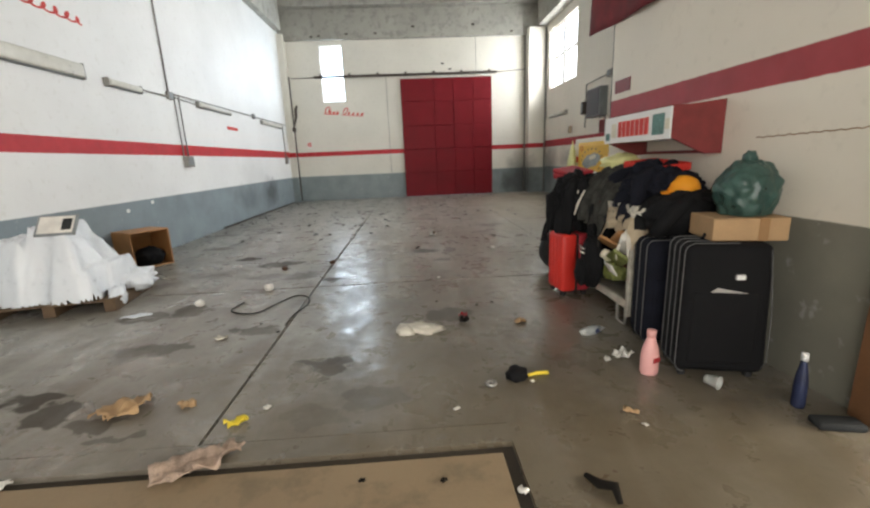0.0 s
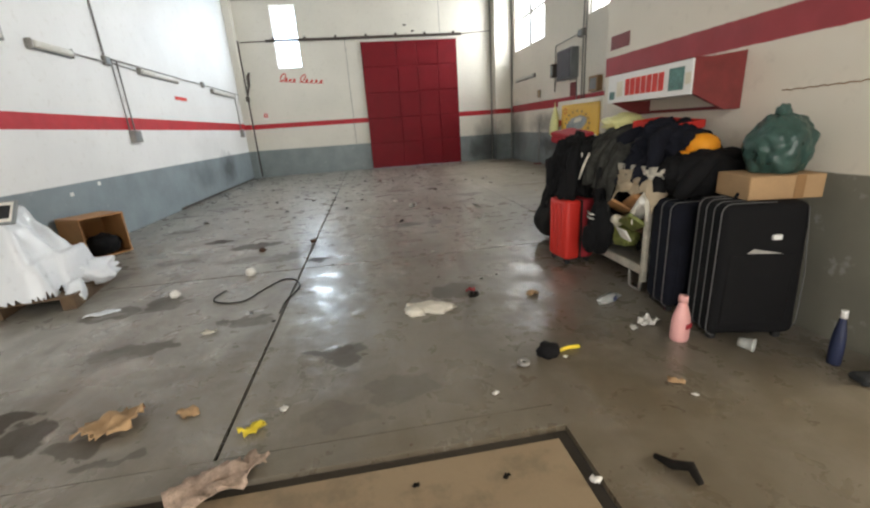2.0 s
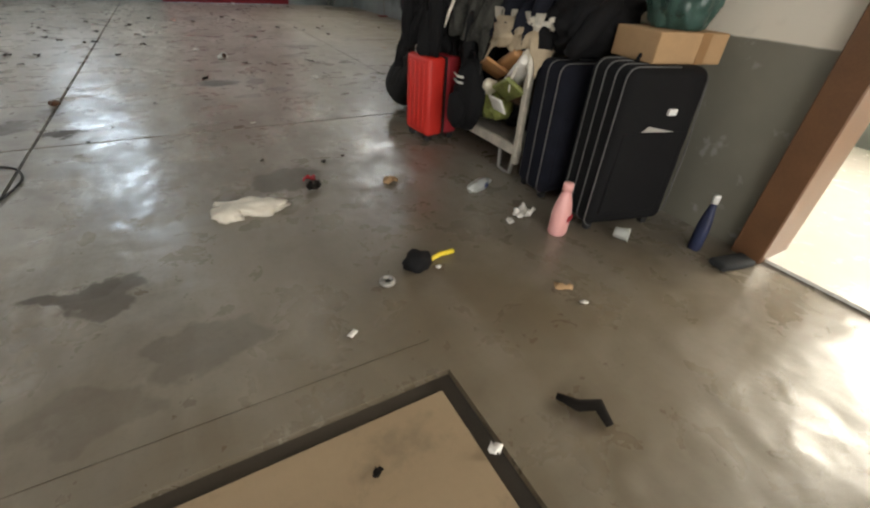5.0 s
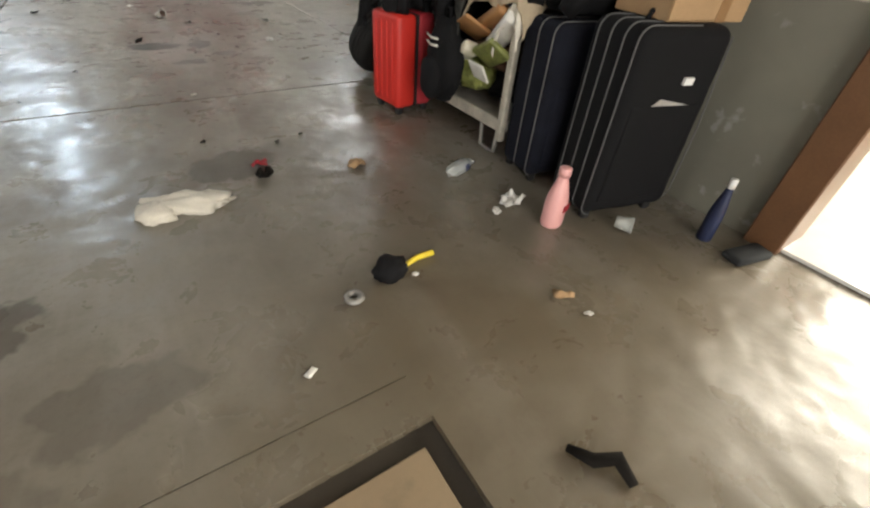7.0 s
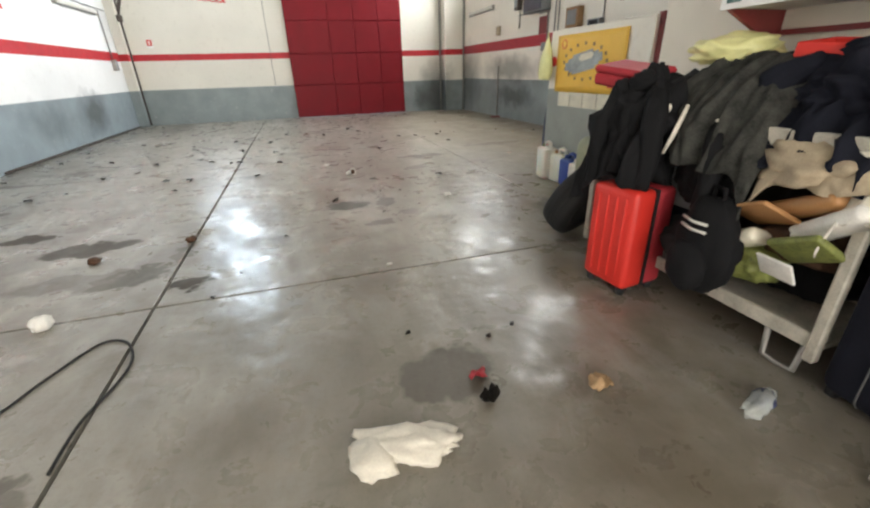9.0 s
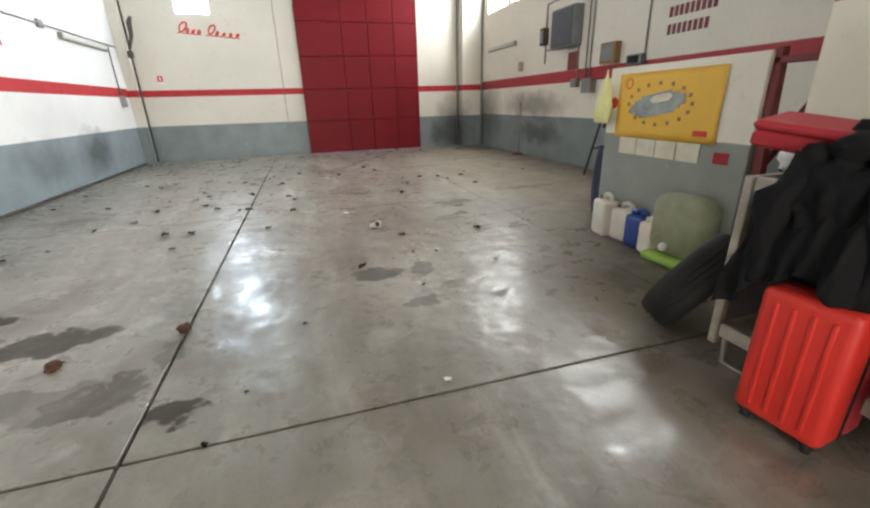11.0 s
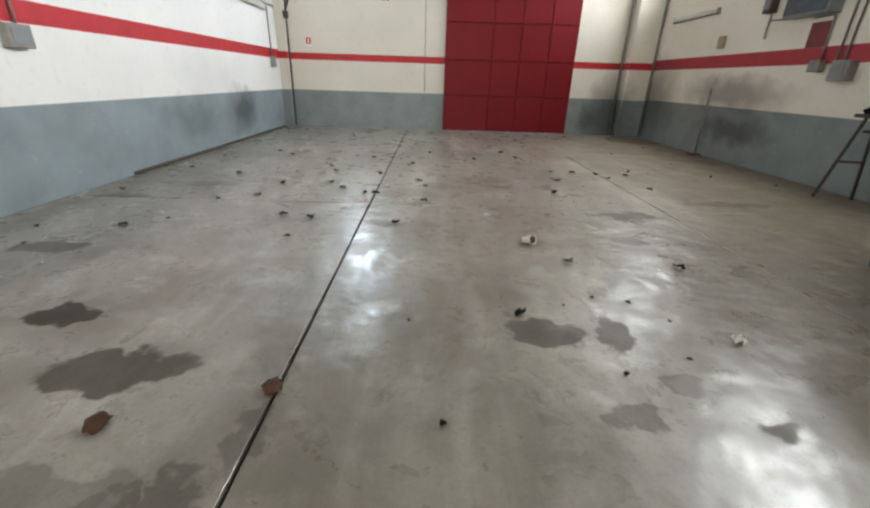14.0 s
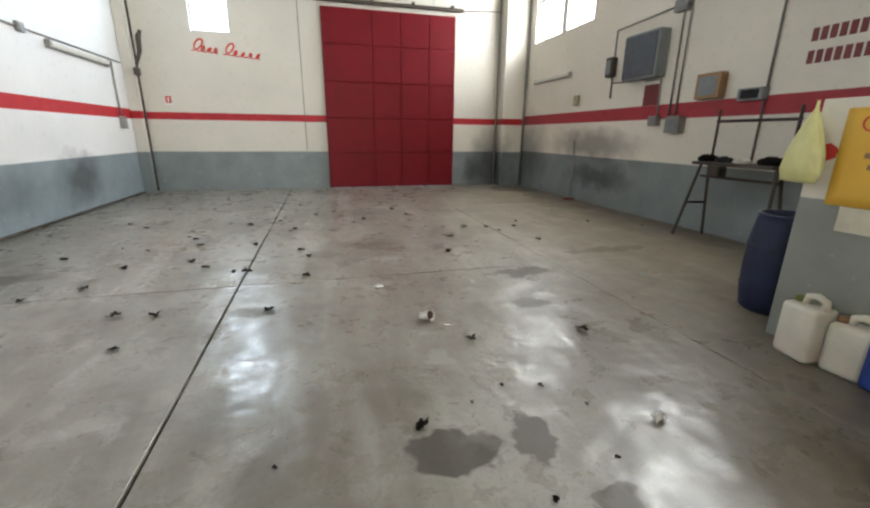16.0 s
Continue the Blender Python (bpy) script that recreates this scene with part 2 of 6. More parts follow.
STAINS = [(0.72, 6.66, 0.24, 0.15, 0.75), (1.08, 6.66, 0.11, 0.13, 0.7), (0.86, 4.12, 0.22, 0.17, 0.55), (-1.26, 6.31, 0.30, 0.15, 0.8), (-1.82, 6.74, 0.17, 0.13, 0.9),
          (-0.4, 5.46, 0.12, 0.08, 0.9), (-0.82, 5.6, 0.22, 0.12, 0.6), (-2.63, 7.62, 0.3, 0.12, 0.6), (1.22, 6.3, 0.1, 0.07, 0.5), (1.46, 6.06, 0.07, 0.06, 0.5), (-0.68, 5.7, 0.1, 0.12, 0.55), (-1.1, 5.68, 0.35, 0.14, 0.4), (-0.55, 5.96, 0.06, 0.16, 0.45),
          (-0.02, 3.34, 0.16, 0.1, 0.6), (-1.45, 3.77, 0.3, 0.1, 0.45), (-1.53, 4.55, 0.18, 0.1, 0.6), (-0.72, 4.0, 0.2, 0.07, 0.5), (-1.92, 4.49, 0.24, 0.13, 0.6),
          (2.09, 8.76, 0.3, 0.14, 0.55), (1.8, 8.04, 0.2, 0.1, 0.45), (0.95, 6.1, 0.13, 0.1, 0.5), (-0.3, 8.35, 0.25, 0.1, 0.35), (0.2, 9.8, 0.2, 0.12, 0.4),
          (-2.6, 9.6, 0.5, 0.15, 0.5), (-3.1, 9.0, 0.3, 0.12, 0.5), (-2.0, 5.9, 0.35, 0.09, 0.4), (-1.72, 3.15, 0.2, 0.11, 0.85), (-1.5, 2.95, 0.14, 0.14, 0.8), (-1.2, 2.86, 0.16, 0.05, 0.6), (-1.0, 2.74, 0.14, 0.04, 0.5), (-0.12, 3.41, 0.2, 0.06, 0.7), (0.0, 2.79, 0.17, 0.12, 0.25), (-1.38, 3.77, 0.24, 0.06, 0.6), (-0.8, 4.07, 0.2, 0.04, 0.6), (-1.58, 4.66, 0.16, 0.1, 0.6), (-0.4, 5.41, 0.12, 0.09, 0.9), (-1.15, 6.32, 0.26, 0.08, 0.7),
          (0.3, 2.95, 0.22, 0.12, 0.35), (2.6, 5.9, 0.35, 0.3, 0.4), (3.4, 9.3, 0.6, 0.1, 0.25), (0.93, 9.9, 0.2, 0.05, 0.6), (1.0, 12.2, 0.5, 0.2, 0.3), (4.9, 14.9, 0.7, 0.7, 0.4)]
SCRAPES = [(0.84, 7.4, 0.09, 0.1, 0.75), (-0.8, 7.2, 0.18, 0.07, 0.6), (-1.69, 7.46, 0.14, 0.07, 0.55), (0.92, 9.45, 0.14, 0.09, 0.7), (0.5, 7.6, 0.08, 0.06, 0.3),
           (3.26, 8.4, 0.15, 0.06, 0.5), (3.9, 8.6, 0.14, 0.05, 0.5), (-0.2, 6.5, 0.18, 0.09, 0.45), (1.4, 6.25, 0.28, 0.15, 0.35), (1.05, 6.75, 0.3, 0.25, 0.25),
           (-1.92, 4.49, 0.12, 0.06, 0.6), (-1.3, 6.75, 0.3, 0.1, 0.3), (3.6, 12.6, 1.0, 0.1, 0.5), (-1.2, 8.7, 0.4, 0.2, 0.25)]
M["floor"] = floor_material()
M["concrete"] = concrete("raw concrete", (0.36, 0.35, 0.31), 0.85)
M["pit_cover"] = concrete("brown worn concrete", (0.24, 0.175, 0.105), 0.7)
M["groove"] = plain("black dirt in joints", (0.045, 0.036, 0.026), 0.95)
M["red_door"] = plain("dark red gloss paint on sheet steel", (0.175, 0.004, 0.010), 0.5, vary=0.18, scale=2.0, bump=0.05, Specular_IOR_Level=0.25)
M["steel"] = plain("dull galvanised steel", (0.32, 0.31, 0.29), 0.5, 0.6)
M["dark_steel"] = plain("rusty dark steel", (0.085, 0.07, 0.06), 0.6, 0.4)
M["white_frame"] = plain("white painted metal", (0.72, 0.72, 0.70), 0.45)
M["dirty_cream"] = plain("dirty cream painted steel", (0.46, 0.43, 0.36), 0.5, vary=0.4, scale=12)
M["tile"] = plain("white floor tile", (0.75, 0.74, 0.70), 0.25, vary=0.06)


# ---------------------------------------------------------------- mesh helpers
def box(bm, lo, hi, bevel=0.0, segments=1):
    """A box from corner to corner, with bevelled edges."""
    made = bmesh.ops.create_cube(bm, size=1.0)["verts"]
    size = [b - a for a, b in zip(lo, hi)]
    mid = [(a + b) / 2 for a, b in zip(lo, hi)]
    for v in made:
        v.co = Vector((v.co[i] * size[i] + mid[i] for i in range(3)))
    if bevel:
        edges = list({e for v in made for e in v.link_edges})
        bmesh.ops.bevel(bm, geom=edges, offset=min(bevel, min(abs(s) for s in size) * 0.49), segments=segments, affect="EDGES", profile=0.5)
    return bm


def boxes(*items, bevel=0.0):
    bm = bmesh.new()
    for lo, hi in items:
        box(bm, lo, hi, bevel)
    return bm


def tube(bm, points, radius, sides=8, closed=False):
    """A round bar or cable along points; radius may be a number or a list."""
    pts = [Vector(q) for q in points]
    rings, last = [], None
    for i, q in enumerate(pts):
        a = pts[i - 1] if (i or closed) else q
        b = pts[(i + 1) % len(pts)] if (i + 1 < len(pts) or closed) else q
        way = (b - a).normalized()
        side = (last - way * last.dot(way)) if last else way.orthogonal()
        if side.length < 1e-4:
            side = way.orthogonal()
        side.normalize()
        last = side
        up = way.cross(side)
        r = radius[i] if isinstance(radius, (list, tuple)) else radius
        rings.append([bm.verts.new(q + (side * math.cos(k * 2 * math.pi / sides) + up * math.sin(k * 2 * math.pi / sides)) * r) for k in range(sides)])
    pairs = list(zip(rings, rings[1:] + rings[:1])) if closed else list(zip(rings, rings[1:]))
    for r0, r1 in pairs:
        for k in range(sides):
            bm.faces.new((r0[k], r0[(k + 1) % sides], r1[(k + 1) % sides], r1[k]))
    if not closed:
        bm.faces.new(rings[0][::-1])
        bm.faces.new(rings[-1])
    return bm


def lathe(bm, profile, sides=20, centre=(0, 0, 0), squash=(1, 1)):
    """A turned body from (radius, height) pairs, upwards."""
    c = Vector(centre)
    rings = []
    for r, h in profile:
        rings.append([bm.verts.new(c + Vector((max(r, 1e-4) * squash[0] * math.cos(k * 2 * math.pi / sides), max(r, 1e-4) * squash[1] * math.sin(k * 2 * math.pi / sides), h))) for k in range(sides)])
    for r0, r1 in zip(rings, rings[1:]):
        for k in range(sides):
            bm.faces.new((r0[k], r0[(k + 1) % sides], r1[(k + 1) % sides], r1[k]))
    bm.faces.new(rings[0][::-1])
    bm.faces.new(rings[-1])
    return bm


def sheet(bm, width, depth, nx, ny, height, thick=0.004):
    """A thin closed sheet; height(u, v) gives its lift, u and v from -1 to 1, or None where there is none."""
    top = {}
    for i in range(nx + 1):
        for j in range(ny + 1):
            u, v = 2 * i / nx - 1, 2 * j / ny - 1
            h = height(u, v)
            if h is not None:
                top[i, j] = (bm.verts.new((u * width / 2, v * depth / 2, h + thick)), bm.verts.new((u * width / 2, v * depth / 2, h)))
    cells = [(i, j) for i in range(nx) for j in range(ny) if all(k in top for k in ((i, j), (i + 1, j), (i, j + 1), (i + 1, j + 1)))]
    have = set(cells)
    for i, j in cells:
        q = [(i, j), (i + 1, j), (i + 1, j + 1), (i, j + 1)]
        bm.faces.new([top[k][0] for k in q])
        bm.faces.new([top[k][1] for k in q[::-1]])
        for (a, b), near in zip(zip(q, q[1:] + q[:1]), ((i, j - 1), (i + 1, j), (i, j + 1), (i - 1, j))):
            if near not in have:
                bm.faces.new((top[a][1], top[b][1], top[b][0], top[a][0]))
    for v in [v for v in bm.verts if not v.link_faces]:
        bm.verts.remove(v)
    return bm


def smooth(bm, on=True):
    for f in bm.faces:
        f.smooth = on
    return bm


def mesh(name, bm, material):
    bmesh.ops.recalc_face_normals(bm, faces=bm.faces)
    data = bpy.data.meshes.new(name)
    bm.to_mesh(data)
    bm.free()
    data.materials.append(material)
    return data


def part(name, bm, material, parent, label="", m=None):
    """One mesh object under a thing or a part."""
    ob = new(name, mesh(name, bm, material))
    ob.parent = parent
    if m is not None:
        ob.matrix_basis = m
    return tagged(ob, label)


def solid(name, bm, material, m=None, **tags):
    """A thing that is one mesh."""
    ob = new(name, mesh(name, bm, material))
    if m is not None:
        ob.matrix_basis = m
    return tagged(ob, **tags)


def thing(name, m, label, category, group=""):
    """An Empty at a thing's base, for its parts."""
    ob = new(name)
    ob.matrix_basis = m
    return tagged(ob, label, category, group)


# ---------------------------------------------------------------- the hall
def structure(name, bm, material, label, category="wall"):
    return solid(name, bm, material, label=label, category=category, kind="structure")


def holed_wall(axis, face, depth, start, end, top, holes):
    """A wall's boxes round its openings (a0, a1, z0, z1), sorted along it."""
    bm = bmesh.new()

    def slab(a0, a1, z0, z1):
        if a1 - a0 > 1e-4 and z1 - z0 > 1e-4:
            if axis == "x":
                box(bm, (min(face, face + depth), a0, z0), (max(face, face + depth), a1, z1))
            else:
                box(bm, (a0, min(face, face + depth), z0), (a1, max(face, face + depth), z1))
    at = start
    for a0, a1, z0, z1 in sorted(holes):
        slab(at, a0, 0, top)
        slab(a0, a1, 0, z0)
        slab(a0, a1, z1, top)
        at = a1
    slab(at, end, 0, top)
    return bm


WIN_FAR = (-2.27, -1.50, 3.33, 5.12)
WINS_RIGHT = [(8.27, 10.56, 3.4, 5.2), (12.93, 15.22, 3.4, 5.2)]
ASSUMED_OFFICE_WIN = (0.2, 2.2, 0.9, 2.5)
structure("wall_left", holed_wall("x", LEFT, -0.25, BACK, FAR + 0.25, ROOF, []), M["wall_left"], "white plastered wall with red stripe and grey dado")
structure("wall_far", holed_wall("y", FAR, 0.25, LEFT, RIGHT, ROOF, [WIN_FAR, (0.42, 3.48, 0, 3.95)]), M["wall_far"], "cream plastered wall with red stripe and grey dado")
structure("wall_right", holed_wall("x", RIGHT, 0.25, BACK, FAR + 0.25, ROOF, [ASSUMED_OFFICE_WIN] + WINS_RIGHT), M["wall_right"], "dirty cream wall with red stripe, grey dado and soot")
structure("wall_office", holed_wall("x", BLOCK, 0.18, BACK, BLOCK_END, ROOF, [(1.40, 2.37, 0, 2.1)]), M["wall_block"], "warm cream wall with wide dull red stripe")
structure("wall_office_end", boxes(((BLOCK + 0.18, BLOCK_END - 0.18, 0), (RIGHT, BLOCK_END, ROOF))), M["wall_block"], "cream end wall of the office block")
structure("wall_office_inner", boxes(((BLOCK + 0.18, -1.2, 0), (RIGHT, -1.0, ROOF))), M["white_frame"], "plain white inner wall of the office")
# The opening in this unseen wall is assumed, to let the fill in.
structure("wall_back", holed_wall("y", BACK, -0.25, LEFT, RIGHT, ROOF, [(-2.9, 1.7, 0.02, 4.5)]), M["wall_far"], "cream wall round an assumed, unseen entrance behind")
structure("ceiling", boxes(((LEFT - 0.25, BACK - 0.25, ROOF), (RIGHT + 0.25, FAR + 0.25, ROOF + 0.3))), M["concrete"], "raw grey concrete ceiling", "ceiling")
structure("ceiling_office", boxes(((BLOCK + 0.18, -1.0, 2.9), (RIGHT, BLOCK_END - 0.18, 3.0))), M["white_frame"], "white office ceiling", "ceiling")

# floor: slabs with open joints over dark ground
floor = structure("floor", boxes(((LEFT, BACK, -0.3), (RIGHT, FAR + 0.25, -0.03))), M["groove"], "worn grey concrete slab floor with stains", "floor")
XS, YS = [LEFT, -0.515, 2.535, RIGHT], [2.62, 5.16, 8.965, 12.77, FAR + 0.25]
GAP = 0.009


def slab(x0, x1, y0, y1, material, name="concrete_slab", top=0.0, gaps=(1, 1, 1, 1)):
    """gaps: which sides (left, right, near, far) have an open joint."""
    g = [GAP * k for k in gaps]
    part(name, boxes(((x0 + g[0], y0 + g[2], -0.029), (x1 - g[1], y1 - g[3], top)), bevel=0.003 if all(gaps) else 0), material, floor)


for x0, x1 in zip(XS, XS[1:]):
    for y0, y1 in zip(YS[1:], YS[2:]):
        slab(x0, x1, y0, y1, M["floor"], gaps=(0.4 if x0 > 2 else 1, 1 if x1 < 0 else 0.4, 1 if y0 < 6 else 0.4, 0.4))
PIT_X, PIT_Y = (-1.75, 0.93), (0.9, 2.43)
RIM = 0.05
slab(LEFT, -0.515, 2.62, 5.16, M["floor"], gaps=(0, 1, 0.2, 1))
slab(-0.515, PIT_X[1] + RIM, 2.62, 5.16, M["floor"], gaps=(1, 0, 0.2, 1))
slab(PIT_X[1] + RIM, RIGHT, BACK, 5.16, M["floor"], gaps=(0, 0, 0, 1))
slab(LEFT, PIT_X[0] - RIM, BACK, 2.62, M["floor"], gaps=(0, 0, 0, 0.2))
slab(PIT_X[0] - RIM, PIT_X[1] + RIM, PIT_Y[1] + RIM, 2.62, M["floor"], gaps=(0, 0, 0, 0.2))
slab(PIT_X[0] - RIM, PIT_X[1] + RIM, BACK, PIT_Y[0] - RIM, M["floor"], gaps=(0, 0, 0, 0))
slab(*PIT_X, *PIT_Y, M["pit_cover"], "pit_cover", -0.006)
structure("floor_office", boxes(((BLOCK + 0.002, -1.0, 0.004), (RIGHT, BLOCK_END - 0.18, 0.02))), M["tile"], "white tiled office floor", "floor")

# pillars and high beams
for name, lo, hi in (("pillar_far_left", (LEFT, FAR - 0.28, 0), (LEFT + 0.2, FAR, 5.45)),
                     ("pillar_far_right", (4.75, FAR - 0.35, 0), (RIGHT, FAR, 5.45))):
    structure(name, boxes((lo, hi), bevel=0.01), M["wall_far"], "cream painted concrete corner pillar", "pillar")
structure("beam_far", boxes(((LEFT, FAR - 0.12, 5.27), (RIGHT, FAR, 6.2)), ((LEFT, FAR - 0.4, 6.2), (RIGHT, FAR, ROOF)), bevel=0.01), M["concrete"], "raw grey concrete beam over the end wall", "beam")
structure("beam_left", boxes(((LEFT, BACK, 5.5), (LEFT + 0.22, FAR - 0.4, ROOF)), bevel=0.01), M["concrete"], "raw grey concrete beam along the wall", "beam")
structure("beam_right", boxes(((RIGHT - 0.35, BLOCK_END, 5.45), (RIGHT, FAR - 0.4, ROOF)), bevel=0.01), M["concrete"], "raw grey concrete beam along the wall", "beam")
structure("partition", boxes(((3.12, 5.75, 0), (3.24, 7.2, 1.5)), bevel=0.006), M["partition"], "half-height plastered partition, cream over grey")

# red sliding door
door = thing("sliding_door", pose(0.385, FAR - 0.075, 0), "dark red steel sliding garage door, closed, on a rail", "door")
door["kind"] = "structure"
part("door_leaf", boxes(((0, 0.012, 0.01), (3.14, 0.06, 4.0))), M["red_door"], door)
cols, rows = [0, 1.12, 1.79, 2.48, 3.14], [0.01, 0.85, 1.65, 2.45, 3.25, 4.0]
for c0, c1 in zip(cols, cols[1:]):
    for r0, r1 in zip(rows, rows[1:]):
        part("door_panel", boxes(((c0 + 0.012, -0.006, r0 + 0.01), (c1 - 0.012, 0.0125, r1 - 0.01)), bevel=0.01), M["red_door"], door)
rail = thing("door_rail", pose(-2.5, FAR - 0.11, 4.13), "dark steel sliding door rail across the wall", "rail")
part("track", boxes(((0, -0.03, -0.04), (6.2, 0.05, 0.03)), bevel=0.008), M["dark_steel"], rail)
for k in range(7):
    part("bracket", boxes(((0.2 + k * 0.95, -0.02, 0.0), (0.27 + k * 0.95, 0.11, 0.09)), bevel=0.006), M["dark_steel"], rail)


def window(name, axis, face, a0, a1, z0, z1, bars, cross, label):
    """A metal window frame set in its opening, bars upright and cross, with panes of glass."""
    ob = thing(name, pose(0, 0, 0), label, "window")
    ob["kind"] = "structure"

    def piece(nm, a, b, lo, hi, d0, d1, mat, bev=0.005):
        if axis == "x":
            o = part(nm, boxes(((face + d0, a, lo), (face + d1, b, hi)), bevel=bev), mat, ob)
        else:
            o = part(nm, boxes(((a, face + d0, lo), (b, face + d1, hi)), bevel=bev), mat, ob)
        return o
    t, w = 0.045, 2.0 if a1 - a0 > 2.2 else 1.0
    piece("window_frame", a0, a1, z0, z0 + t, 0.06, 0.12, M["white_frame"])
    piece("window_frame", a0, a1, z1 - t, z1, 0.06, 0.12, M["white_frame"])
    piece("window_frame", a0, a0 + t, z0 + t, z1 - t, 0.06, 0.12, M["white_frame"])
    piece("window_frame", a1 - t, a1, z0 + t, z1 - t, 0.06, 0.12, M["white_frame"])
    for i in range(1, bars):
        a = a0 + (a1 - a0) * i / bars
        piece("mullion", a - t * w, a + t * w, z0 + t, z1 - t, 0.065, 0.115, M["white_frame"])
    for i in range(1, cross):
        z = z0 + (z1 - z0) * i / cross
        piece("transom", a0 + t, a1 - t, z - 0.02 * w, z + 0.02 * w, 0.07, 0.11, M["white_frame"])
    return ob


window("window_1", "y", FAR, *WIN_FAR, 1, 1, "tall narrow white-framed window glowing with daylight")
for k, w in enumerate(WINS_RIGHT):
    window("window_%d" % (k + 2), "x", RIGHT, *w, 2, 2, "wide white-framed high window glowing with daylight")
# Unseen window, added as the source of the light in the doorway.
window("window_4", "x", RIGHT, *ASSUMED_OFFICE_WIN, 2, 1, "assumed white-framed office window, out of view")

def sky_glow(name, colour, strength):
    mat = bpy.data.materials.new(name)
    mat.use_nodes = True
    mat.node_tree.nodes["Principled BSDF"].inputs["Emission Color"].default_value = (*colour, 1)
    mat.node_tree.nodes["Principled BSDF"].inputs["Emission Strength"].default_value = strength
    return mat


structure("backdrop_1", boxes(((-6.0, FAR + 1.2, 1.5), (2.0, FAR + 1.22, 9.0))), sky_glow("bright blue-white sky", (0.62, 0.80, 1), 5.0), "bright sky outside the window", "sky")
structure("backdrop_2", boxes(((RIGHT + 1.3, 5.0, 1.5), (RIGHT + 1.32, 26.0, 11.0))), sky_glow("bright white sky", (0.92, 0.97, 1), 3.0), "overcast white sky outside the window", "sky")

# office doorway
frame_wood = M["wood"] = plain("brown varnished wood", (0.15, 0.072, 0.032), 0.45, vary=0.35, scale=4)
casing = thing("door_1", pose(0, 0, 0), "brown wooden door casing round an open doorway", "door frame")
casing["kind"] = "structure"
part("jamb", boxes(((BLOCK - 0.05, 2.35, 0), (BLOCK + 0.2, 2.49, 2.16)), bevel=0.006), M["wood"], casing)
part("jamb", boxes(((BLOCK - 0.05, 1.28, 0), (BLOCK + 0.2, 1.42, 2.16)), bevel=0.006), M["wood"], casing)
part("head", boxes(((BLOCK - 0.05, 1.28, 2.16), (BLOCK + 0.2, 2.49, 2.28)), bevel=0.006), M["wood"], casing)

